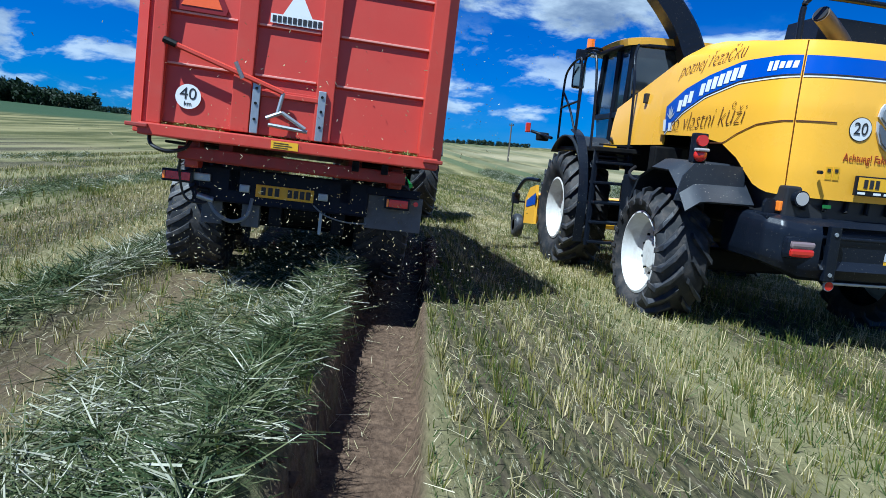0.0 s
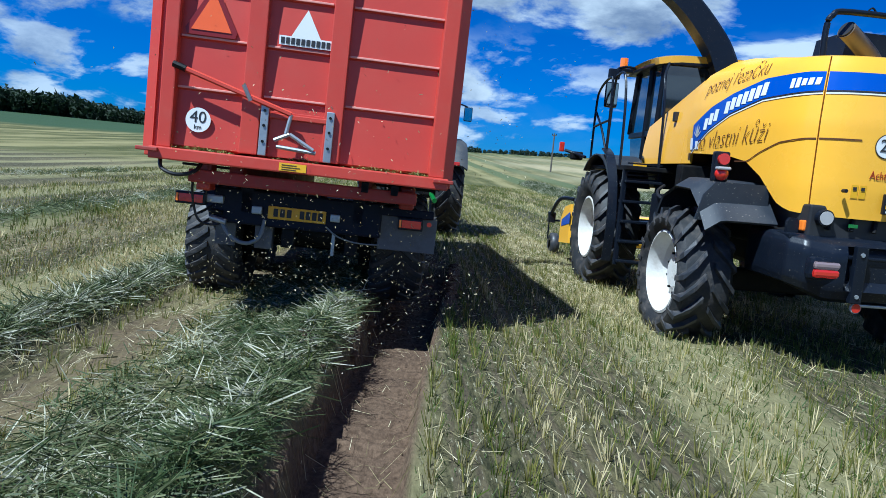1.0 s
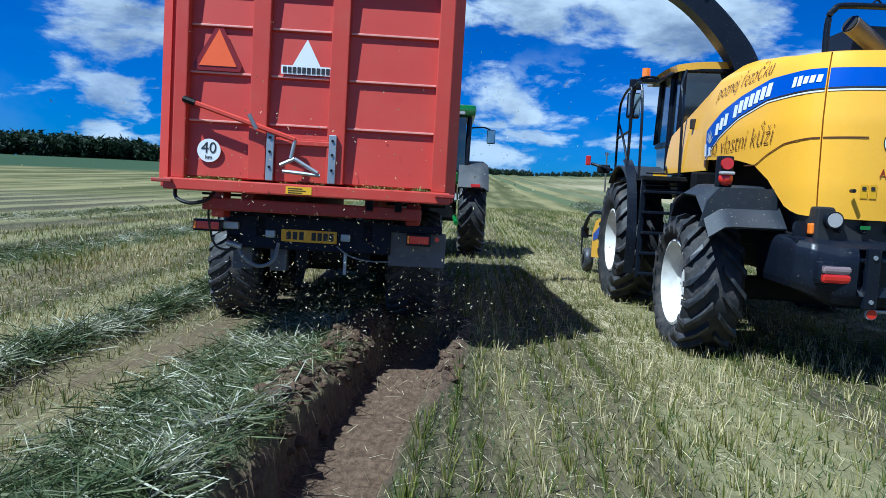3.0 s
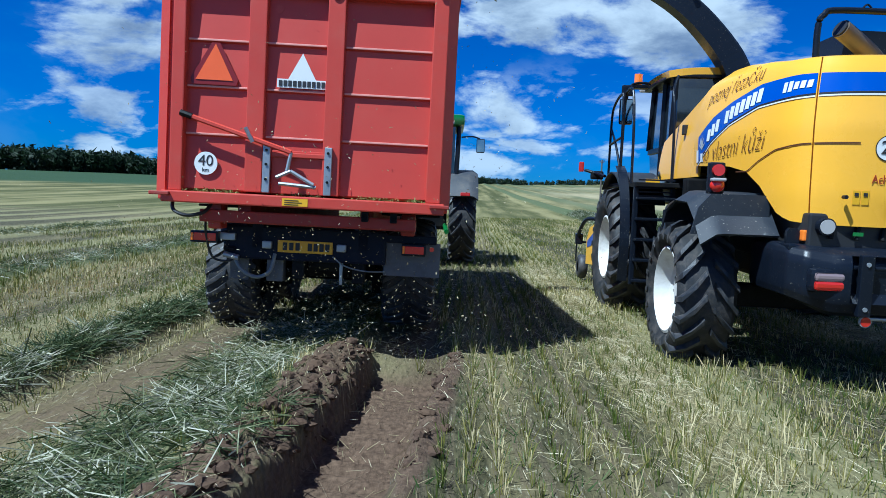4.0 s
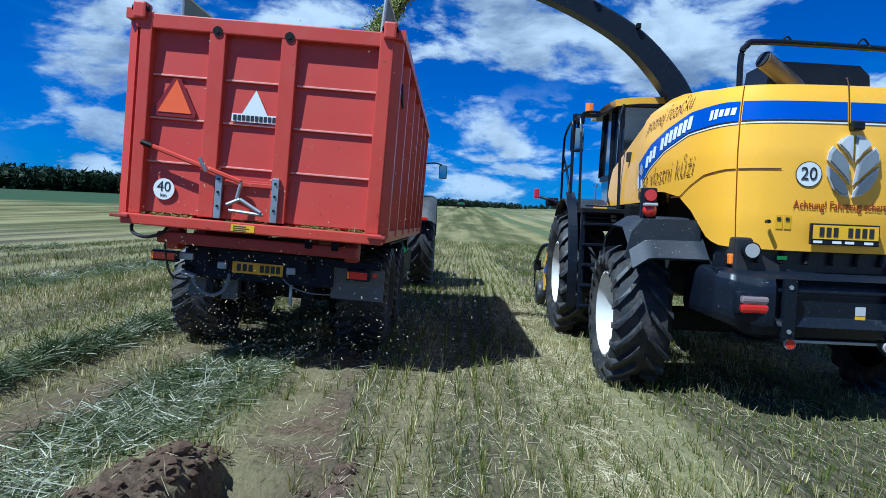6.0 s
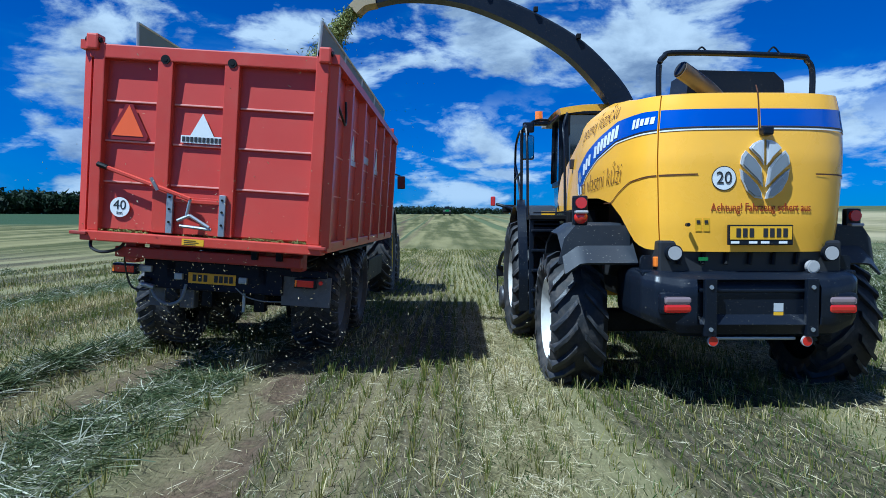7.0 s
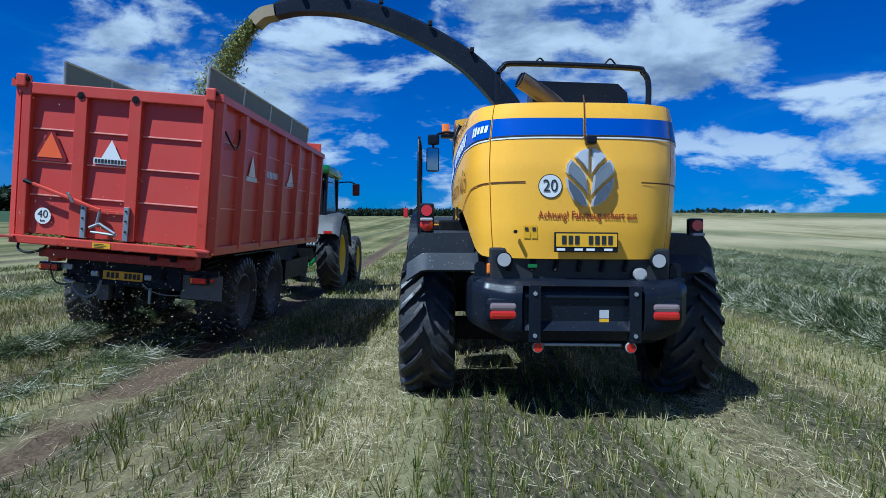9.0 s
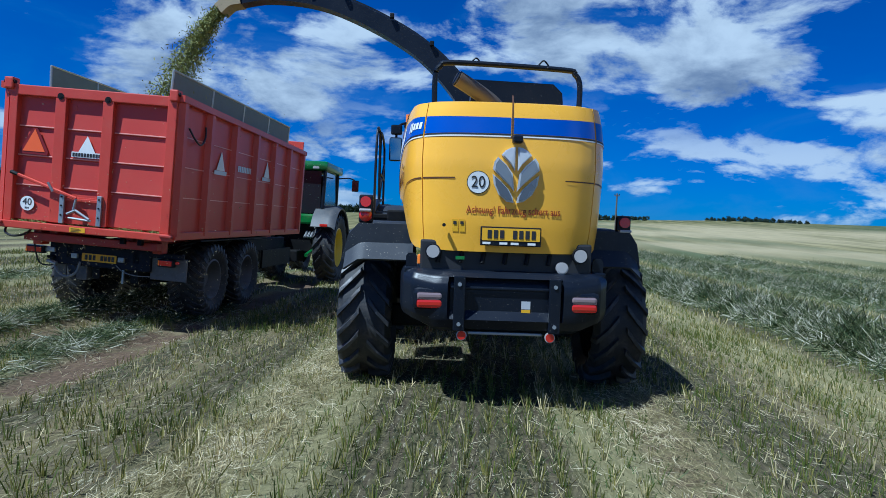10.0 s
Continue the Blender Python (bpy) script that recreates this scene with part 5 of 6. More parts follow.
    def leaf(pts, mat, out, name):
        bm = bmesh.new()
        bm.faces.new([bm.verts.new(hood_point(cx + x, cz + z, out)) for x, z in pts])
        res = bmesh.ops.extrude_face_region(bm, geom=list(bm.faces))
        vs = [v for v in res["geom"] if isinstance(v, bmesh.types.BMVert)]
        bmesh.ops.translate(bm, vec=(0, -0.016, 0), verts=vs)
        bmesh.ops.recalc_face_normals(bm, faces=bm.faces)
        return part(name, bm, mat, hv)
    petals = [[(0.012, -0.245), (0.075, -0.235), (0.150, -0.175), (0.195, -0.085), (0.208, 0.005), (0.130, -0.060), (0.060, -0.130), (0.022, -0.195)],
              [(0.012, -0.145), (0.060, -0.090), (0.130, -0.025), (0.206, 0.045), (0.196, 0.110), (0.165, 0.155), (0.085, 0.085), (0.030, 0.010)],
              [(0.012, 0.035), (0.050, 0.095), (0.135, 0.175), (0.100, 0.215), (0.050, 0.240), (0.012, 0.245)]]
    for s in (-1, 1):
        for k, pts in enumerate(petals):
            mx, mz = sum(p[0] for p in pts) / len(pts), sum(p[1] for p in pts) / len(pts)
            leaf([(s * x, z) for x, z in pts], SILVER, 0.004, "badge_leaf")
            leaf([(s * (mx + (x - mx) * 0.80), mz + (z - mz) * 0.84) for x, z in pts], (DARKSILVER, GREYBADGE, SILVER)[k], 0.022, "badge_inlay")
    part("rear_camera", B(0.0, 0.09, -1.36, -1.26, 2.325, 2.39, 0.015), BLACKPAINT, hv)
    # plate
    part("plate_frame", B(-0.25, 0.29, -1.305, -1.27, 1.415, 1.585, 0.008), BLACKPAINT, hv)
    part("number_plate", B(-0.237, 0.277, -1.311, -1.306, 1.462, 1.572), PLATE, hv, "yellow plate")
    bm = bmesh.new()
    for x in (-0.17, -0.115, -0.06, 0.055, 0.11, 0.165, 0.22):
        box(bm, x - 0.018, x + 0.018, -1.315, -1.312, 1.482, 1.555)
    pieces("plate_bar", bm, BLACKINK, hv)
    bm = bmesh.new()
    for x in (-0.2, -0.05, 0.05, 0.2):
        box(bm, x - 0.03, x + 0.04, -1.309, -1.306, 1.428, 1.448)
    pieces("frame_bar", bm, WHITE, hv)
    for x in (-0.52, -0.455):
        part("warning_sticker", grid(lambda u, v: hood_point(x + 0.055 * u, 1.53 + 0.11 * v, 0.005), 1, 1), PLATE, hv)
        part("warning_mark", grid(lambda u, v: hood_point(x + 0.012 + 0.03 * u, 1.595 + 0.028 * v, 0.008), 1, 1), BLACKINK, hv)
    part("door_lock", disc(bmesh.new(), (-0.575, 1.585), 0.016, -1.24, -1.255 - 0.03, 12), BLACKPAINT, hv)
    # --- bumper
    outer = [(-0.97, -0.55), (-0.96, -0.95), (-0.93, -1.15), (-0.84, -1.28), (-0.60, -1.36), (-0.45, -1.375), (0.45, -1.375), (0.60, -1.36), (0.84, -1.28), (0.93, -1.15), (0.96, -0.95), (0.97, -0.55)]
    def bumper(u, v):
        pts = outer
        f = u * (len(pts) - 1)
        i = min(int(f), len(pts) - 2)
        x, y = [a + (b - a) * (f - i) for a, b in zip(pts[i], pts[i + 1])]
        prof = [(0.88, 0.64), (0.97, 0.68), (1.0, 0.76), (1.0, 1.06), (0.965, 1.13), (0.90, 1.175), (0.70, 1.20)]
        g = v * (len(prof) - 1)
        j = min(int(g), len(prof) - 2)
        k, z = [a + (b - a) * (g - j) for a, b in zip(prof[j], prof[j + 1])]
        recess = 0.07 if abs(x) < 0.50 and 0.80 < z < 1.12 else 0.0
        low = 0.13 * max(0.0, (abs(x) - 0.66) / 0.3) * (1 - v)
        return Vector((x * (0.5 + 0.5 * k), -0.3 + (y + 0.3) * k + recess, z + low))
    part("bumper", grid(bumper, 66, 24), BLACKPAINT, hv, "black steel rear bumper with scuffs", smooth=True)
    part("bumper_shelf", B(-0.50, 0.50, -1.33, -0.9, 1.02, 1.05, 0.01), BLACKPAINT, hv)
    part("bumper_top", B(-0.92, 0.92, -1.15, -0.6, 1.14, 1.195, 0.015), BLACKPAINT, hv)
    for s in (-1, 1):
        part("lifting_eye", prism([(s * 0.86 - 0.05, 1.12), (s * 0.86 + 0.05, 1.12), (s * 0.86 + 0.05, 1.29), (s * 0.86 + 0.03, 1.32), (s * 0.86 - 0.03, 1.32), (s * 0.86 - 0.05, 1.29)], "y", -1.08, -1.04), BLACKPAINT, hv, "black steel lifting eye")
        part("bumper_bracket", B(s * 0.42 - 0.05, s * 0.42 + 0.05, -1.39, -1.34, 0.66, 1.14, 0.008), BLACKPAINT, hv)
        bm = bmesh.new()
        for z in (0.72, 1.07):
            disc(bm, (s * 0.42, z), 0.018, -1.40, -1.388, 8)
        pieces("bracket_bolt", bm, STEEL, hv)
        lampb = part("tail_lamp", B(s * 0.68 - 0.15, s * 0.68 + 0.15, -1.352, -1.25, 0.83, 1.025, 0.05), BLACKPAINT, hv)
        part("red_lens", B(s * 0.68 - 0.115, s * 0.68 + 0.115, -1.366, -1.34, 0.855, 0.925, 0.022), LAMPRED, lampb)
        part("clear_lens", B(s * 0.68 - 0.115, s * 0.68 + 0.115, -1.366, -1.34, 0.926, 0.99, 0.022), PINKLENS, lampb)
        rf = part("reflector", disc(bmesh.new(), (s * 0.39, 0.62), 0.046, -1.345, -1.365), LAMPWHITE, hv)
        part("reflector_face", disc(bmesh.new(), (s * 0.39, 0.62), 0.038, -1.364, -1.370), LAMPRED, rf)
        wl = part("work_lamp", disc(bmesh.new(), (s * 0.665, 1.345), 0.07, -1.10, -1.22, 20), BLACKPAINT, hv)
        part("lamp_glass", disc(bmesh.new(), (s * 0.665, 1.345), 0.058, -1.218, -1.226, 20), LAMPWHITE, wl)
    part("amber_marker", B(-0.805, -0.765, -1.13, -1.06, 1.22, 1.31, 0.012), LAMPORANGE, hv)
    part("reverse_lamp", rod(rod(bmesh.new(), (0.50, -1.2, 1.23), (0.50, -1.24, 1.23), 0.055, 20), (0.50, -1.24, 1.23), (0.50, -1.245, 1.23), 0.043, 20), LAMPWHITE, hv)
    part("green_sticker", B(-0.46, -0.38, -1.212, -1.208, 1.28, 1.31), GREEN, hv)
    part("tow_bar", B(-0.33, 0.33, -1.30, -1.2, 0.62, 0.645, 0.008), STEEL, hv)
    part("sticker", B(0.135, 0.215, -1.3115, -1.308, 0.86, 0.93), SILVER, hv)
    part("sticker", B(0.135, 0.215, -1.3115, -1.308, 0.77, 0.855), PLATE, hv)
    # engine bay behind the grille
    part("engine_bay", B(-0.78, 0.78, -1.16, 0.8, 1.02, 1.45, 0.02), BLACKINK, hv)
    part("engine_block", B(-0.70, 0.70, -1.0, 0.9, 1.4, 2.6, 0.02), DARKSTEEL, hv)
    bm = bmesh.new()
    for k in range(6):
        rod(bm, (-0.62 + 0.2 * k, -1.19, 1.25), (-0.60 + 0.2 * k, -1.17, 1.36), 0.02, 8)
    pieces("fitting", bm, DARKSTEEL, hv)
    # --- rear axle, fenders
    part("rear_axle", B(-1.1, 1.1, -0.12, 0.12, 0.5, 0.72, 0.03), DARKSTEEL, hv)
    part("belly", B(-0.55, 0.55, -0.9, 3.2, 0.75, 1.3, 0.05), DARKSTEEL, hv)
    for s in (-1, 1):
        # angular mudguard: raised front, flat top, sloping outer flap at the back
        prof = [(0.62, 0.72), (0.52, 1.18), (0.30, 1.50), (-0.02, 1.615), (-0.40, 1.60), (-0.62, 1.45), (-0.84, 1.24)]
        def guard(u, v):
            f = u * (len(prof) - 1)
            i = min(int(f), len(prof) - 2)
            y, z = [a + (b - a) * (f - i) for a, b in zip(prof[i], prof[i + 1])]
            x = 0.86 + (0.66 if s < 0 else 0.48) * v
            drop = 0.10 * max(0.0, (v - 0.78) / 0.22)
            return Vector((s * x, y, z - drop))
        part("mudguard", thick(grid(guard, 24, 10), 0.022), FENDER, hv, "grey plastic mudguard, scratched", smooth=True)
        part("mudguard_flap", prism([(0.88, 1.23), (1.38, 1.22), (1.34, 1.46), (1.26, 1.58), (0.90, 1.58)] if s > 0 else [(-0.88, 1.23), (-1.56, 1.22), (-1.50, 1.46), (-1.40, 1.58), (-0.90, 1.58)], "y", -0.68, -0.66), FENDER, hv, "flat rear flap of the mudguard")
        lx, lz = (-1.34, 1.58) if s < 0 else (1.22, 1.46)
        lampb = part("fender_lamp", B(lx - 0.07, lx + 0.07, -0.62, -0.54, lz + 0.000, lz + 0.280, 0.02), BLACKPAINT, hv)
        part("round_lens", disc(bmesh.new(), (lx, lz + 0.210), 0.052, -0.60, -0.655, 20), LAMPRED, lampb)
        bm = bmesh.new()
        bmesh.ops.create_uvsphere(bm, u_segments=16, v_segments=10, radius=0.065, matrix=Matrix.Translation((lx, -0.63, lz + 0.075)) @ Matrix.Diagonal((1, 0.7, 0.95, 1)))
        part("lower_lens", bm, LAMPRED, lampb, smooth=True)
        part("clear_cap", B(lx - 0.06, lx + 0.06, -0.69, -0.60, lz + 0.110, lz + 0.140, 0.012), LAMPWHITE, lampb)
        part("front_mudguard", thick(grid(lambda u, v: Vector((s * (1.02 + 0.56 * v), 2.95 - 1.02 * math.cos(radians(35 + 95 * u)) * 1.0, 0.86 + 1.02 * math.sin(radians(35 + 95 * u)))), 14, 4), 0.02), FENDER, hv, smooth=True)
        part("front_axle", R_((0, 2.95, 0.82), (s * 1.2, 2.95, 0.82), 0.16, 14), DARKSTEEL, hv)
    # --- body between hood and cab, cab
    for s in (-1, 1):
        def shoulder(u, v):
            y = 0.92 + 1.80 * u
            z = 1.78 + (2.72 - 0.42 * u - 1.78) * v
            return Vector((s * (1.02 - 0.04 * u - 0.06 * v * v), y, z))
        part("shoulder_panel", thick(grid(shoulder, 14, 8), 0.03), YELLOW, hv, "yellow body panel beside the cab", smooth=True)
        part("panel_vent", B(s * 0.99 - 0.03, s * 0.99 + 0.03, 1.55, 1.62, 2.30, 2.42, 0.01), BLACKINK, hv)
        part("cab_side", prism([(2.75, 1.75), (4.15, 1.75), (4.4, 2.3), (4.2, 3.18), (2.6, 3.18), (2.5, 2.4)], "x", s * 0.84, s * 0.86), GLASS, hv, "dark tinted cab window")
        for p, q in (((2.72, 1.80), (2.55, 3.16)), ((3.35, 1.80), (3.28, 3.16)), ((4.38, 2.25), (4.18, 3.16))):
            part("cab_pillar", R_((s * 0.87, p[0], p[1]), (s * 0.87, q[0], q[1]), 0.04, 8), BLACKPAINT, hv)
        part("window_sill", B(s * 0.86 - 0.03, s * 0.86 + 0.03, 2.6, 4.36, 2.18, 2.26, 0.01), BLACKPAINT, hv)
    part("cab_rear_glass", B(-0.84, 0.84, 2.54, 2.58, 2.3, 3.15), GLASS, hv)
    part("cab_front_glass", B(-0.84, 0.84, 4.24, 4.28, 1.8, 3.15), GLASS, hv)
    part("cab_base", B(-0.85, 0.85, 2.4, 4.2, 1.45, 1.85, 0.04), BLACKPAINT, hv)
    part("top_hatch", B(-0.8, 0.8, 0.9, 2.5, 2.15, 2.52, 0.05), DARKSTEEL, hv)
    def roof(u, v):
        x = -1.0 + 2.0 * u
        y = 2.45 + 2.1 * v
        arch = 3.22 + 0.17 * (1 - (2 * u - 1) ** 4) * min(1, 0.35 + 1.2 * v)
        return Vector((x, y, arch + 0.03 * math.sin(math.pi * v)))
    part("cab_roof", thick(grid(roof, 18, 12), 0.09), YELLOW, hv, "yellow cab roof", smooth=True)
    part("roof_gutter", B(-0.98, 0.98, 2.46, 4.52, 3.14, 3.20, 0.02), BLACKPAINT, hv)
    bc = part("beacon", R_((-1.12, 4.20, 3.22), (-1.12, 4.20, 3.38), 0.06, 14), LAMPORANGE, hv, "amber beacon")
    part("beacon_base", B(-1.2, -0.95, 4.1, 4.3, 3.16, 3.22, 0.015), BLACKPAINT, bc)
    part("roof_lamps", B(-1.05, -0.80, 4.42, 4.52, 3.14, 3.24, 0.02), LAMPWHITE, hv)
    part("mirror", B(-1.42, -1.22, 3.86, 3.94, 2.60, 2.98, 0.035), BLACKPAINT, hv)
    part("mirror_pane", B(-1.405, -1.235, 3.852, 3.858, 2.62, 2.96), MIRROR, hv)
    part("small_mirror", B(-1.40, -1.22, 3.86, 3.94, 3.02, 3.18, 0.03), BLACKPAINT, hv)
    part("mirror_arm", tube([(-0.9, 3.95, 3.2), (-1.15, 3.95, 3.22), (-1.30, 3.92, 3.1), (-1.32, 3.92, 2.6)], 0.02), BLACKPAINT, hv)
    # --- platform, ladder and handrails on the left
    part("platform", B(-1.50, -0.85, 1.75, 4.1, 1.66, 1.72, 0.01), DARKSTEEL, hv)
    ld = part("ladder", B(-1.50, -1.44, 1.80, 1.86, 0.42, 1.70, 0.01), BLACKPAINT, hv, "black steel access ladder")
    part("ladder_side", B(-1.05, -0.99, 1.80, 1.86, 0.42, 1.70, 0.01), BLACKPAINT, ld)
    for z in (0.46, 0.72, 0.98, 1.24, 1.50):
        part("step", B(-1.48, -1.0, 1.72, 1.96, z, z + 0.035, 0.008), BLACKPAINT, ld)
    bm = bmesh.new()
    for k in range(5):
        box(bm, -1.45, -1.0, 1.80, 1.83, 1.54 + 0.05 * k, 1.56 + 0.05 * k)
    part("grating", bm, BLACKPAINT, ld)
    part("yellow_tag", B(-1.31, -1.13, 2.03, 2.04, 1.69, 1.77), PLATE, hv)
    part("guard_plate", thick(tube([(-1.56, 1.95, 0.45), (-1.57, 1.88, 1.0), (-1.57, 2.0, 1.5), (-1.55, 2.3, 1.82), (-1.5, 2.75, 1.95)], 0.02, section=[(-0.06, -0.01), (0.06, -0.01), (0.06, 0.01), (-0.06, 0.01)]), 0.002), BLACKPAINT, hv)
    for pts in ([(-1.50, 2.0, 1.70), (-1.50, 2.05, 2.45), (-1.50, 2.2, 2.90), (-1.50, 2.5, 2.95), (-1.50, 2.75, 2.8), (-1.50, 2.85, 1.70)],
                [(-1.50, 2.85, 1.72), (-1.50, 2.9, 2.8), (-1.50, 3.15, 2.96), (-1.50, 3.85, 2.85), (-1.50, 4.05, 2.6), (-1.50, 4.08, 1.72)],
                [(-1.50, 2.9, 2.35), (-1.50, 3.5, 2.33), (-1.50, 4.07, 2.30)], [(-1.50, 4.06, 2.55), (-1.50, 3.4, 2.25), (-1.50, 2.88, 1.9)],
                [(-1.02, 1.9, 1.72), (-1.02, 1.95, 2.5), (-1.02, 2.05, 2.9), (-0.95, 2.15, 3.1)]):
        part("handrail", tube(pts, 0.018, 8, 4), BLACKPAINT, hv)
    part("tool_box", B(-1.25, -0.95, 0.75, 1.40, 0.72, 1.40, 0.03), BLACKPAINT, hv)
    part("tank_side", B(-1.22, -0.9, 0.62, 0.78, 1.1, 1.75, 0.02), DARKSTEEL, hv)
    part("hose", tube([(-1.2, 0.7, 1.45), (-1.28, 0.9, 1.35), (-1.25, 1.2, 1.42), (-1.1, 1.4, 1.5)], 0.02), HOSE, hv)
    part("marker_arm", tube([(-1.45, 4.1, 1.85), (-1.55, 4.35, 1.9), (-1.72, 4.45, 1.95)], 0.025), BLACKPAINT, hv)
    part("marker_lamp", B(-1.82, -1.74, 4.40, 4.48, 1.92, 2.08, 0.015), LAMPRED, hv)
    part("head_lamp", B(-1.62, -1.42, 4.36, 4.50, 1.80, 1.94, 0.03), DARKSTEEL, hv)
    # --- hood guard rail, exhaust, air box
    part("guard_rail", tube([(-0.70, -0.86, 2.72), (-0.70, -0.86, 2.98), (-0.66, -0.86, 3.08), (-0.5, -0.86, 3.12), (0.5, -0.86, 3.09), (0.62, -0.86, 3.05), (0.67, -0.86, 2.95), (0.67, -0.86, 2.70)], 0.026, 10, 5), BLACKPAINT, hv, "black tube guard rail")
    for x in (-0.32, 0.32):
        part("rail_loop", tube([(x - 0.05, -0.86, 3.12), (x, -0.86, 3.17), (x + 0.05, -0.86, 3.12)], 0.008), BLACKPAINT, hv)
    ex = tube([(0.04, -0.58, 2.62), (-0.02, -0.60, 2.69), (-0.15, -0.67, 2.80), (-0.34, -0.75, 2.91), (-0.49, -0.81, 2.985)], 0.078, 18, 5)
    part("exhaust_pipe", ex, PIPE, hv, "heat-stained steel exhaust pipe", smooth=True)
    # the pipe end is closed; a black disc paints the dark of its hollow
    part("exhaust_bore", rod(bmesh.new(), (-0.493, -0.812, 2.986), (-0.502, -0.815, 2.990), 0.066, 18), BLACKINK, hv)
    part("air_box", prism([(-0.36, 2.72), (0.58, 2.72), (0.56, 2.93), (0.47, 3.015), (-0.32, 3.035)], "y", -0.58, -0.08), BLACKPAINT, hv)
    # --- spout: a square duct that rises behind the cab and arches over to the trailer
    def duct(f):
        a, b = 0.165 - 0.065 * f, 0.175 - 0.085 * f
        return [(-a, -b), (a, -b), (a * 1.0, b * 0.8), (a * 0.8, b), (-a * 0.8, b), (-a, b * 0.8)]
    SP = [(0.12, 2.39, 2.55), (-0.10, 2.40, 3.10), (-0.30, 2.42, 3.48), (-0.78, 2.45, 4.00), (-1.36, 2.50, 4.38), (-2.05, 2.54, 4.69), (-2.60, 2.58, 4.83), (-3.20, 2.62, 4.86), (-3.60, 2.66, 4.79)]
    part("spout", tube(SP, 0.2, section=duct, steps=5), BLACKPAINT, hv, "long black curved discharge spout")
    def rail(f):
        return [(-0.012, -0.03), (0.012, -0.03), (0.012, 0.03), (-0.012, 0.03)]
    part("spout_rib", tube([(x, y, z + 0.19 - 0.08 * i / 8) for i, (x, y, z) in enumerate(SP)], 0.02, section=rail, steps=5), DARKSTEEL, hv)
    part("spout_cylinder", tube([(-2.10, 2.55, 4.83), (-2.70, 2.58, 4.95), (-3.30, 2.63, 4.96)], 0.03), DARKSTEEL, hv)
    for i in (3, 4, 5, 6, 7):
        x, y, z = SP[i]
        part("spout_lug", B(x - 0.03, x + 0.03, y - 0.20, y - 0.14, z + 0.13, z + 0.20, 0.01), DARKSTEEL, hv)
    part("turret", R_((0.08, 2.40, 2.0), (0.08, 2.40, 2.72), 0.33, 24), DARKSTEEL, hv)
    part("spout_flap", tube([(-3.58, 2.66, 4.79), (-3.76, 2.67, 4.75), (-3.90, 2.68, 4.63)], 0.1, section=[(-0.13, -0.09), (0.13, -0.09), (0.13, 0.07), (-0.13, 0.07)], steps=4), SPOUTTIP, hv)
    # --- pick-up header and gauge wheel in front
    hd = part("pickup_header", B(-1.40, 1.40, 4.7, 5.3, 0.35, 0.90, 0.08), YELLOW, hv, "yellow pick-up header")
    part("header_end", prism([(4.5, 0.38), (5.2, 0.32), (5.22, 0.75), (4.95, 0.98), (4.55, 1.05)], "x", -1.50, -1.45), YELLOW, hd)
    part("header_end", prism([(4.3, 0.35), (5.3, 0.28), (5.35, 0.75), (4.9, 1.05), (4.4, 1.12)], "x", 1.50, 1.55), YELLOW, hd)
    part("header_decal", prism([(4.5, 0.72), (5.1, 0.62), (5.1, 0.74), (4.5, 0.92)], "x", -1.506, -1.502), BLUE, hd)
    part("wheel_arm", tube([(-1.35, 4.95, 1.12), (-1.50, 5.35, 1.10), (-1.56, 5.7, 0.85), (-1.54, 5.82, 0.66)], 0.035), BLACKPAINT, hv)
    part("wheel_fork", B(-1.61, -1.48, 5.74, 5.90, 0.62, 0.82, 0.015), BLACKPAINT, hv)
    for x in (-1.58, -1.34):
        part("fork_leg", R_((x, 5.84, 0.66), (x, 5.84, 0.30), 0.014, 8), BLACKPAINT, hv)
    part("fork_bridge", R_((-1.60, 5.84, 0.66), (-1.32, 5.84, 0.66), 0.02, 8), BLACKPAINT, hv)
    gw = part("gauge_wheel", revolve([(-0.075, 0.10), (-0.09, 0.15), (-0.075, 0.20), (-0.04, 0.225), (0.04, 0.225), (0.075, 0.20), (0.09, 0.15), (0.075, 0.10), (0.06, 0.0)], 28), LUGRUBBER, hv, "small black gauge wheel", smooth=True)
    wheels = [(gw, -1.46, 5.84, 0.235)]
    for s in (-1, 1):
        w = tyre_wheel(hv, 0.70, 0.54, 0.42, RIMWHITE, 19, 0.055, s, 10, single_lugs=True)
        wheels.append((w, -1.33 if s < 0 else 1.24, 0.0, 0.66))
        w = tyre_wheel(hv, 0.86, 0.62, 0.44, RIMWHITE, 21, 0.06, s, 10, single_lugs=True)
        wheels.append((w, s * 1.36, 2.95, 0.84))
    return hv, wheels


PINKLENS = glowing("pinkish_clear_lens", (0.26, 0.19, 0.19))
GREYBADGE = surface("grey_badge", (0.30, 0.32, 0.35), 0.3, metal=0.4, vary=0.1)
SPOUTTIP = surface("tan_spout_lining", (0.30, 0.23, 0.13), 0.6, vary=0.2)
harvester, harvester_wheels = build_harvester()
# the cab is short and the body rides a little higher on its axles
for ob in harvester.children:
    if ob.name.split(".")[0] in ("cab_side", "cab_pillar", "window_sill", "cab_front_glass", "cab_rear_glass", "cab_base", "cab_roof", "roof_gutter", "beacon", "roof_lamps", "mirror", "mirror_pane", "small_mirror", "mirror_arm", "platform", "handrail"):
        for me in [ob.data] + [c.data for c in ob.children]:
            for v in me.vertices:
                v.co.y = min(v.co.y, 2.45 + (v.co.y - 2.45) * 0.68)
    if ob.type == "MESH" and not ob.name.startswith("gauge_wheel"):
        ob.location.z += 0.035


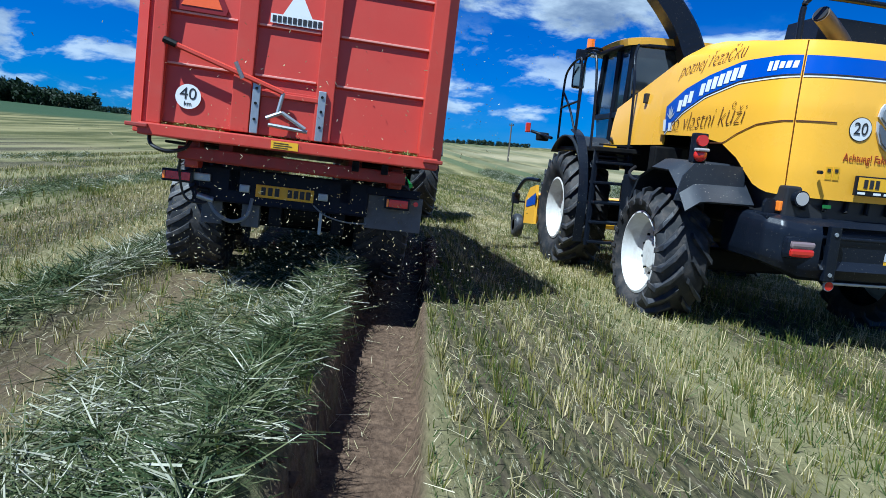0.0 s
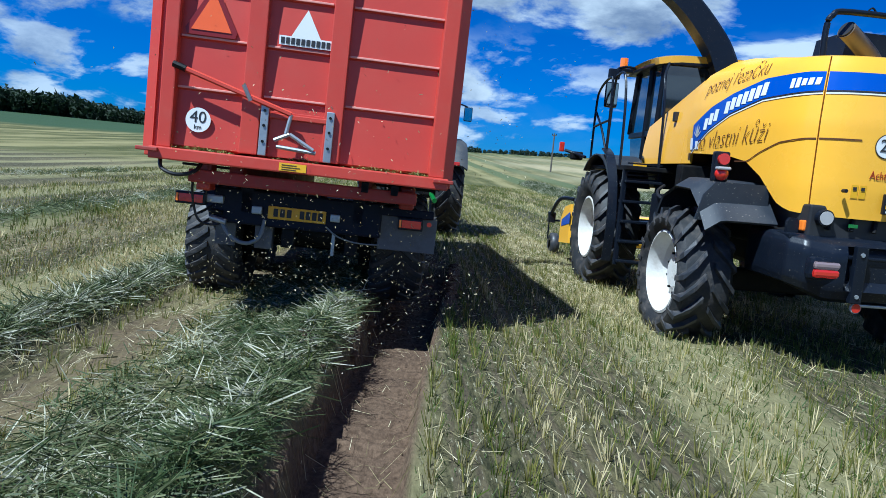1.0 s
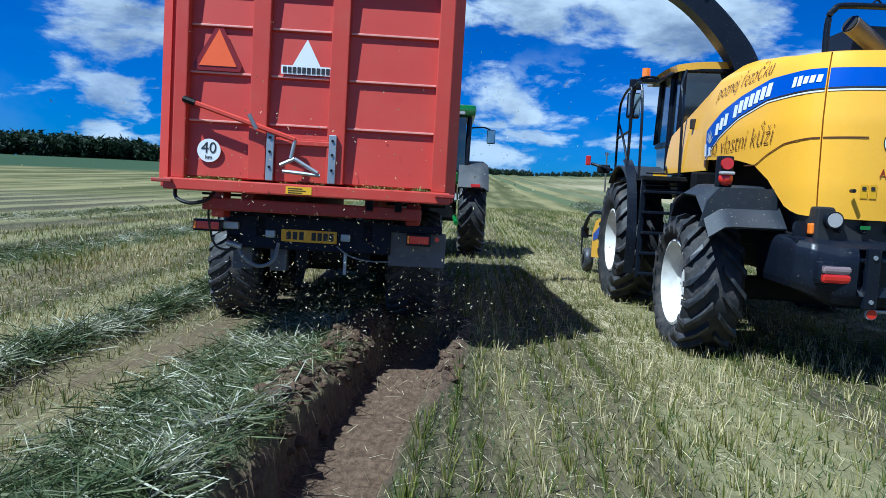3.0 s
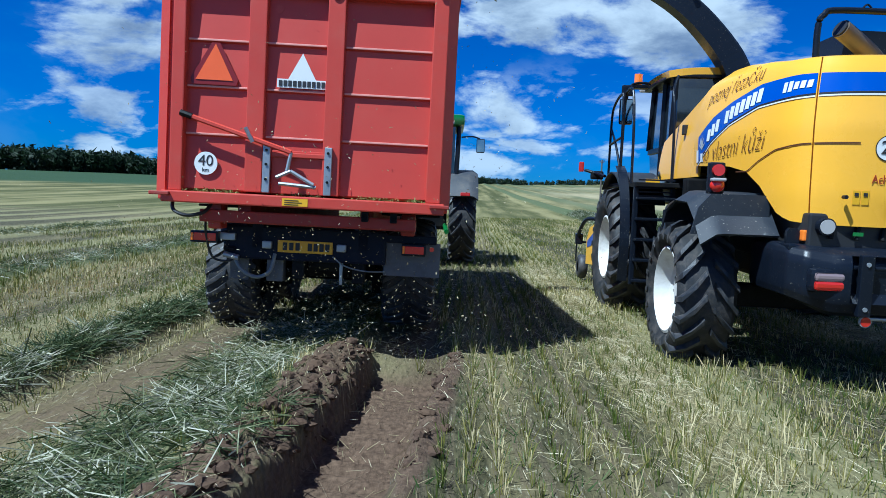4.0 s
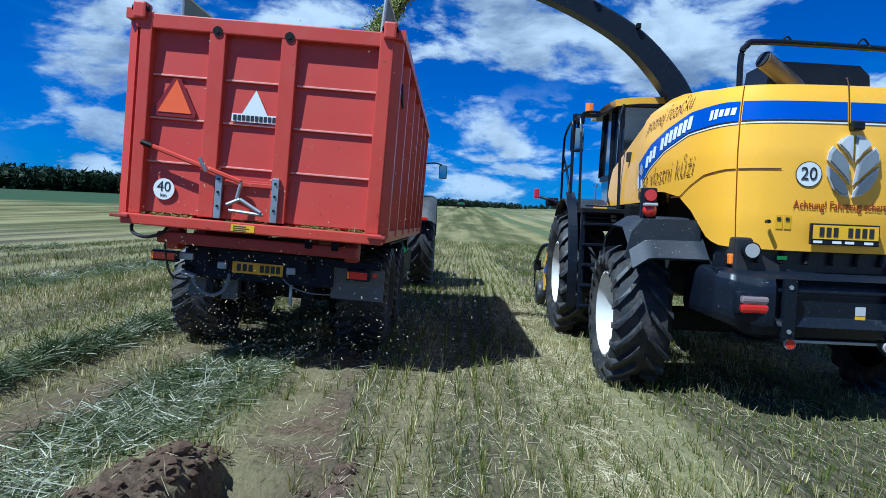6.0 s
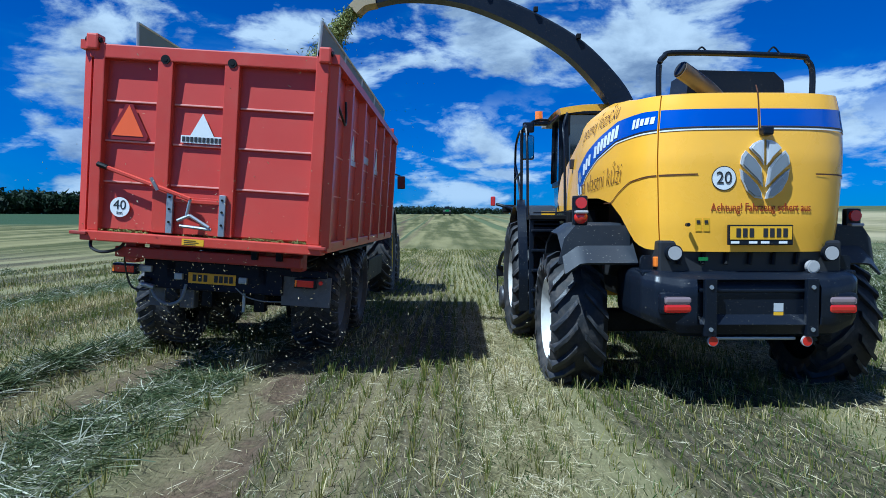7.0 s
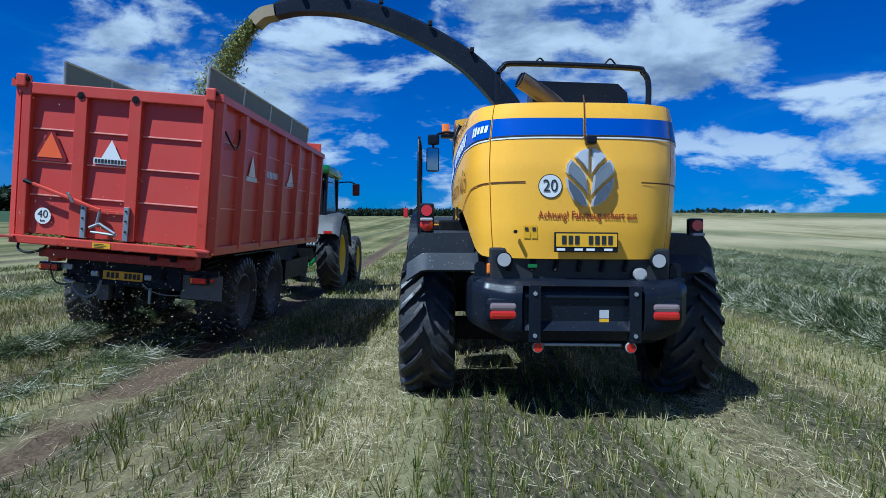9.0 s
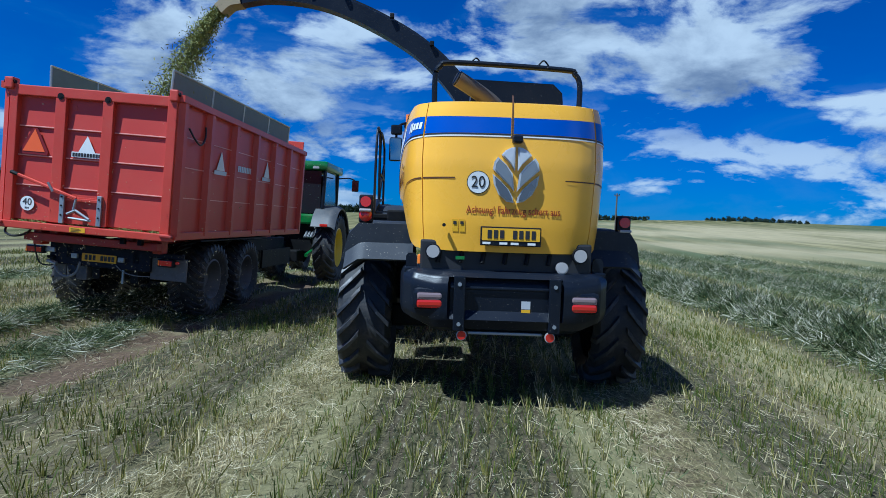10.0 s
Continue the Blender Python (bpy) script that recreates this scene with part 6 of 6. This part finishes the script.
def build_stream():
    """Chopped grass that shoots from the spout into the trailer, and loose bits about it."""
    rng = np.random.default_rng(11)
    n = 9000
    t = rng.random(n) ** 0.8
    a, b, c = np.array([-3.88, 2.67, 4.66]), np.array([-4.25, 2.70, 4.40]), np.array([-4.80, 2.75, 3.00])
    p = (1 - t)[:, None] ** 2 * a + 2 * (t * (1 - t))[:, None] * b + (t ** 2)[:, None] * c
    p += rng.normal(0, 1, (n, 3)) * (0.04 + 0.10 * t)[:, None]
    d = rng.normal(0, 1, (n, 3))
    d[:, 2] -= 0.8
    d /= np.linalg.norm(d, axis=1, keepdims=True)
    ln = rng.uniform(0.012, 0.035, n)[:, None]
    ob = blades("chaff_stream", p - d * ln, p + d * ln, rng.uniform(0.008, 0.018, n), CHAFF, "stream of chopped green grass from the spout", "chopped grass")
    return ob


def build_flying():
    rng = np.random.default_rng(12)
    n = 2400
    p = np.stack([rng.normal(0.1, 0.9, n), rng.normal(0.1, 0.8, n), rng.gamma(2.0, 0.36, n)], -1)
    q = np.stack([rng.normal(1.6, 0.5, 420), rng.uniform(-0.5, 6.0, 420), rng.uniform(0.6, 3.8, 420)], -1)
    p = np.concatenate([p, q])
    p = p[p[:, 2] > 0.12]
    d = rng.normal(0, 1, p.shape)
    d /= np.linalg.norm(d, axis=1, keepdims=True)
    ln = rng.uniform(0.004, 0.012, len(p))[:, None]
    return blades("flying_chaff", p - d * ln, p + d * ln, rng.uniform(0.004, 0.010, len(p)), STRAW, "bits of chopped straw in the air", "chaff")


stream = build_stream()
flying = build_flying()

# ---------------------------------------------------------------- far things


def build_pole():
    x, y = 18.2, 100.0
    z = float(ground_height(np.array(x), np.array(y)))
    p = thing("utility_pole", "weathered wooden utility pole standing in the field", "pole")
    p.location = (x, y, z)
    part("shaft", R_((0, 0, -0.3), (0, 0, 6.2), 0.14, 10, 0.10), POLEWOOD, p)
    part("crossarm", B(-0.35, 0.35, -0.06, 0.06, 5.8, 5.92, 0.01), POLEWOOD, p)
    for s in (-0.3, 0.3):
        part("insulator", R_((s, 0, 5.92), (s, 0, 6.15), 0.06, 8), DARKSTEEL, p)


def build_far_tractor():
    x, y = -1.0, 225.0
    z = float(ground_height(np.array(x), np.array(y)))
    f = thing("far_tractor", "dark green tractor working far off near the horizon", "tractor")
    f.location = (x, y, z)
    part("body", B(-0.8, 0.8, -1.5, 2.2, 0.8, 1.9, 0.2), GREEN, f)
    part("cab", B(-0.85, 0.85, -1.2, 0.5, 1.8, 3.0, 0.15), BLACKPAINT, f)
    for sx in (-1.0, 1.0):
        for yy, r in ((-0.8, 0.9), (1.6, 0.65)):
            part("wheel", R_((sx - 0.25, yy, r), (sx + 0.25, yy, r), r, 18), RUBBER, f)
    part("machine", B(-1.3, 1.3, -3.4, -2.0, 0.4, 1.2, 0.15), DARKSTEEL, f)


POLEWOOD = surface("weathered_wood", (0.10, 0.085, 0.07), 0.85, vary=0.25)
build_pole()
build_far_tractor()

# ---------------------------------------------------------------- movement


def motions():
    times = [r[0] for r in HARVESTER_ROWS]
    hrows = [(t, pose(x, y, z, p, r, w)) for t, x, y, z, p, r, w in HARVESTER_ROWS]
    walk(harvester, hrows)
    trows = [(t, pose(x, y, z, p, r, w)) for t, x, y, z, p, r, w in TRAILER_ROWS]
    walk(trailer, trows)
    walk(stream, hrows)
    walk(flying, [(t, pose(x, y, 0.06 * math.sin(3.1 * t), 0, 0, 0)) for t, x, y, z, p, r, w in TRAILER_ROWS])
    offs = [(0.0, -3.95), (2.5, -3.95), (4.0, -3.98), (5.5, -4.10), (7.0, -4.45), (8.5, -4.70), (10.0, -4.95)]
    walk(tractor, [(t, pose(float(np.interp(t, [a for a, b in offs], [b for a, b in offs])), y + 9.1, 0.02, 0, 0, 1.0)) for t, x, y, z, p, r, w in TRAILER_ROWS])
    dense = [0.5 * k for k in range(21)]

    def along(rows, t):
        ts, ys = [r[0] for r in rows], [r[2] for r in rows]
        return float(np.interp(t, ts, ys))
    for wheels, rows in ((harvester_wheels, HARVESTER_ROWS), (trailer_wheels, TRAILER_ROWS), (tractor_wheels, TRAILER_ROWS)):
        for w, x, y, z in wheels:
            if w.name.startswith("gauge_wheel"):
                steps = [0.125 * k for k in range(81)]
                walk(w, [(t, pose(x, y, z, -math.degrees((along(rows, t) - rows[0][2]) / z), 0, 0)) for t in steps])
            else:
                walk(w, [(t, pose(x, y, z, -math.degrees((along(rows, t) - rows[0][2]) / z), 0, 0)) for t in dense])


motions()
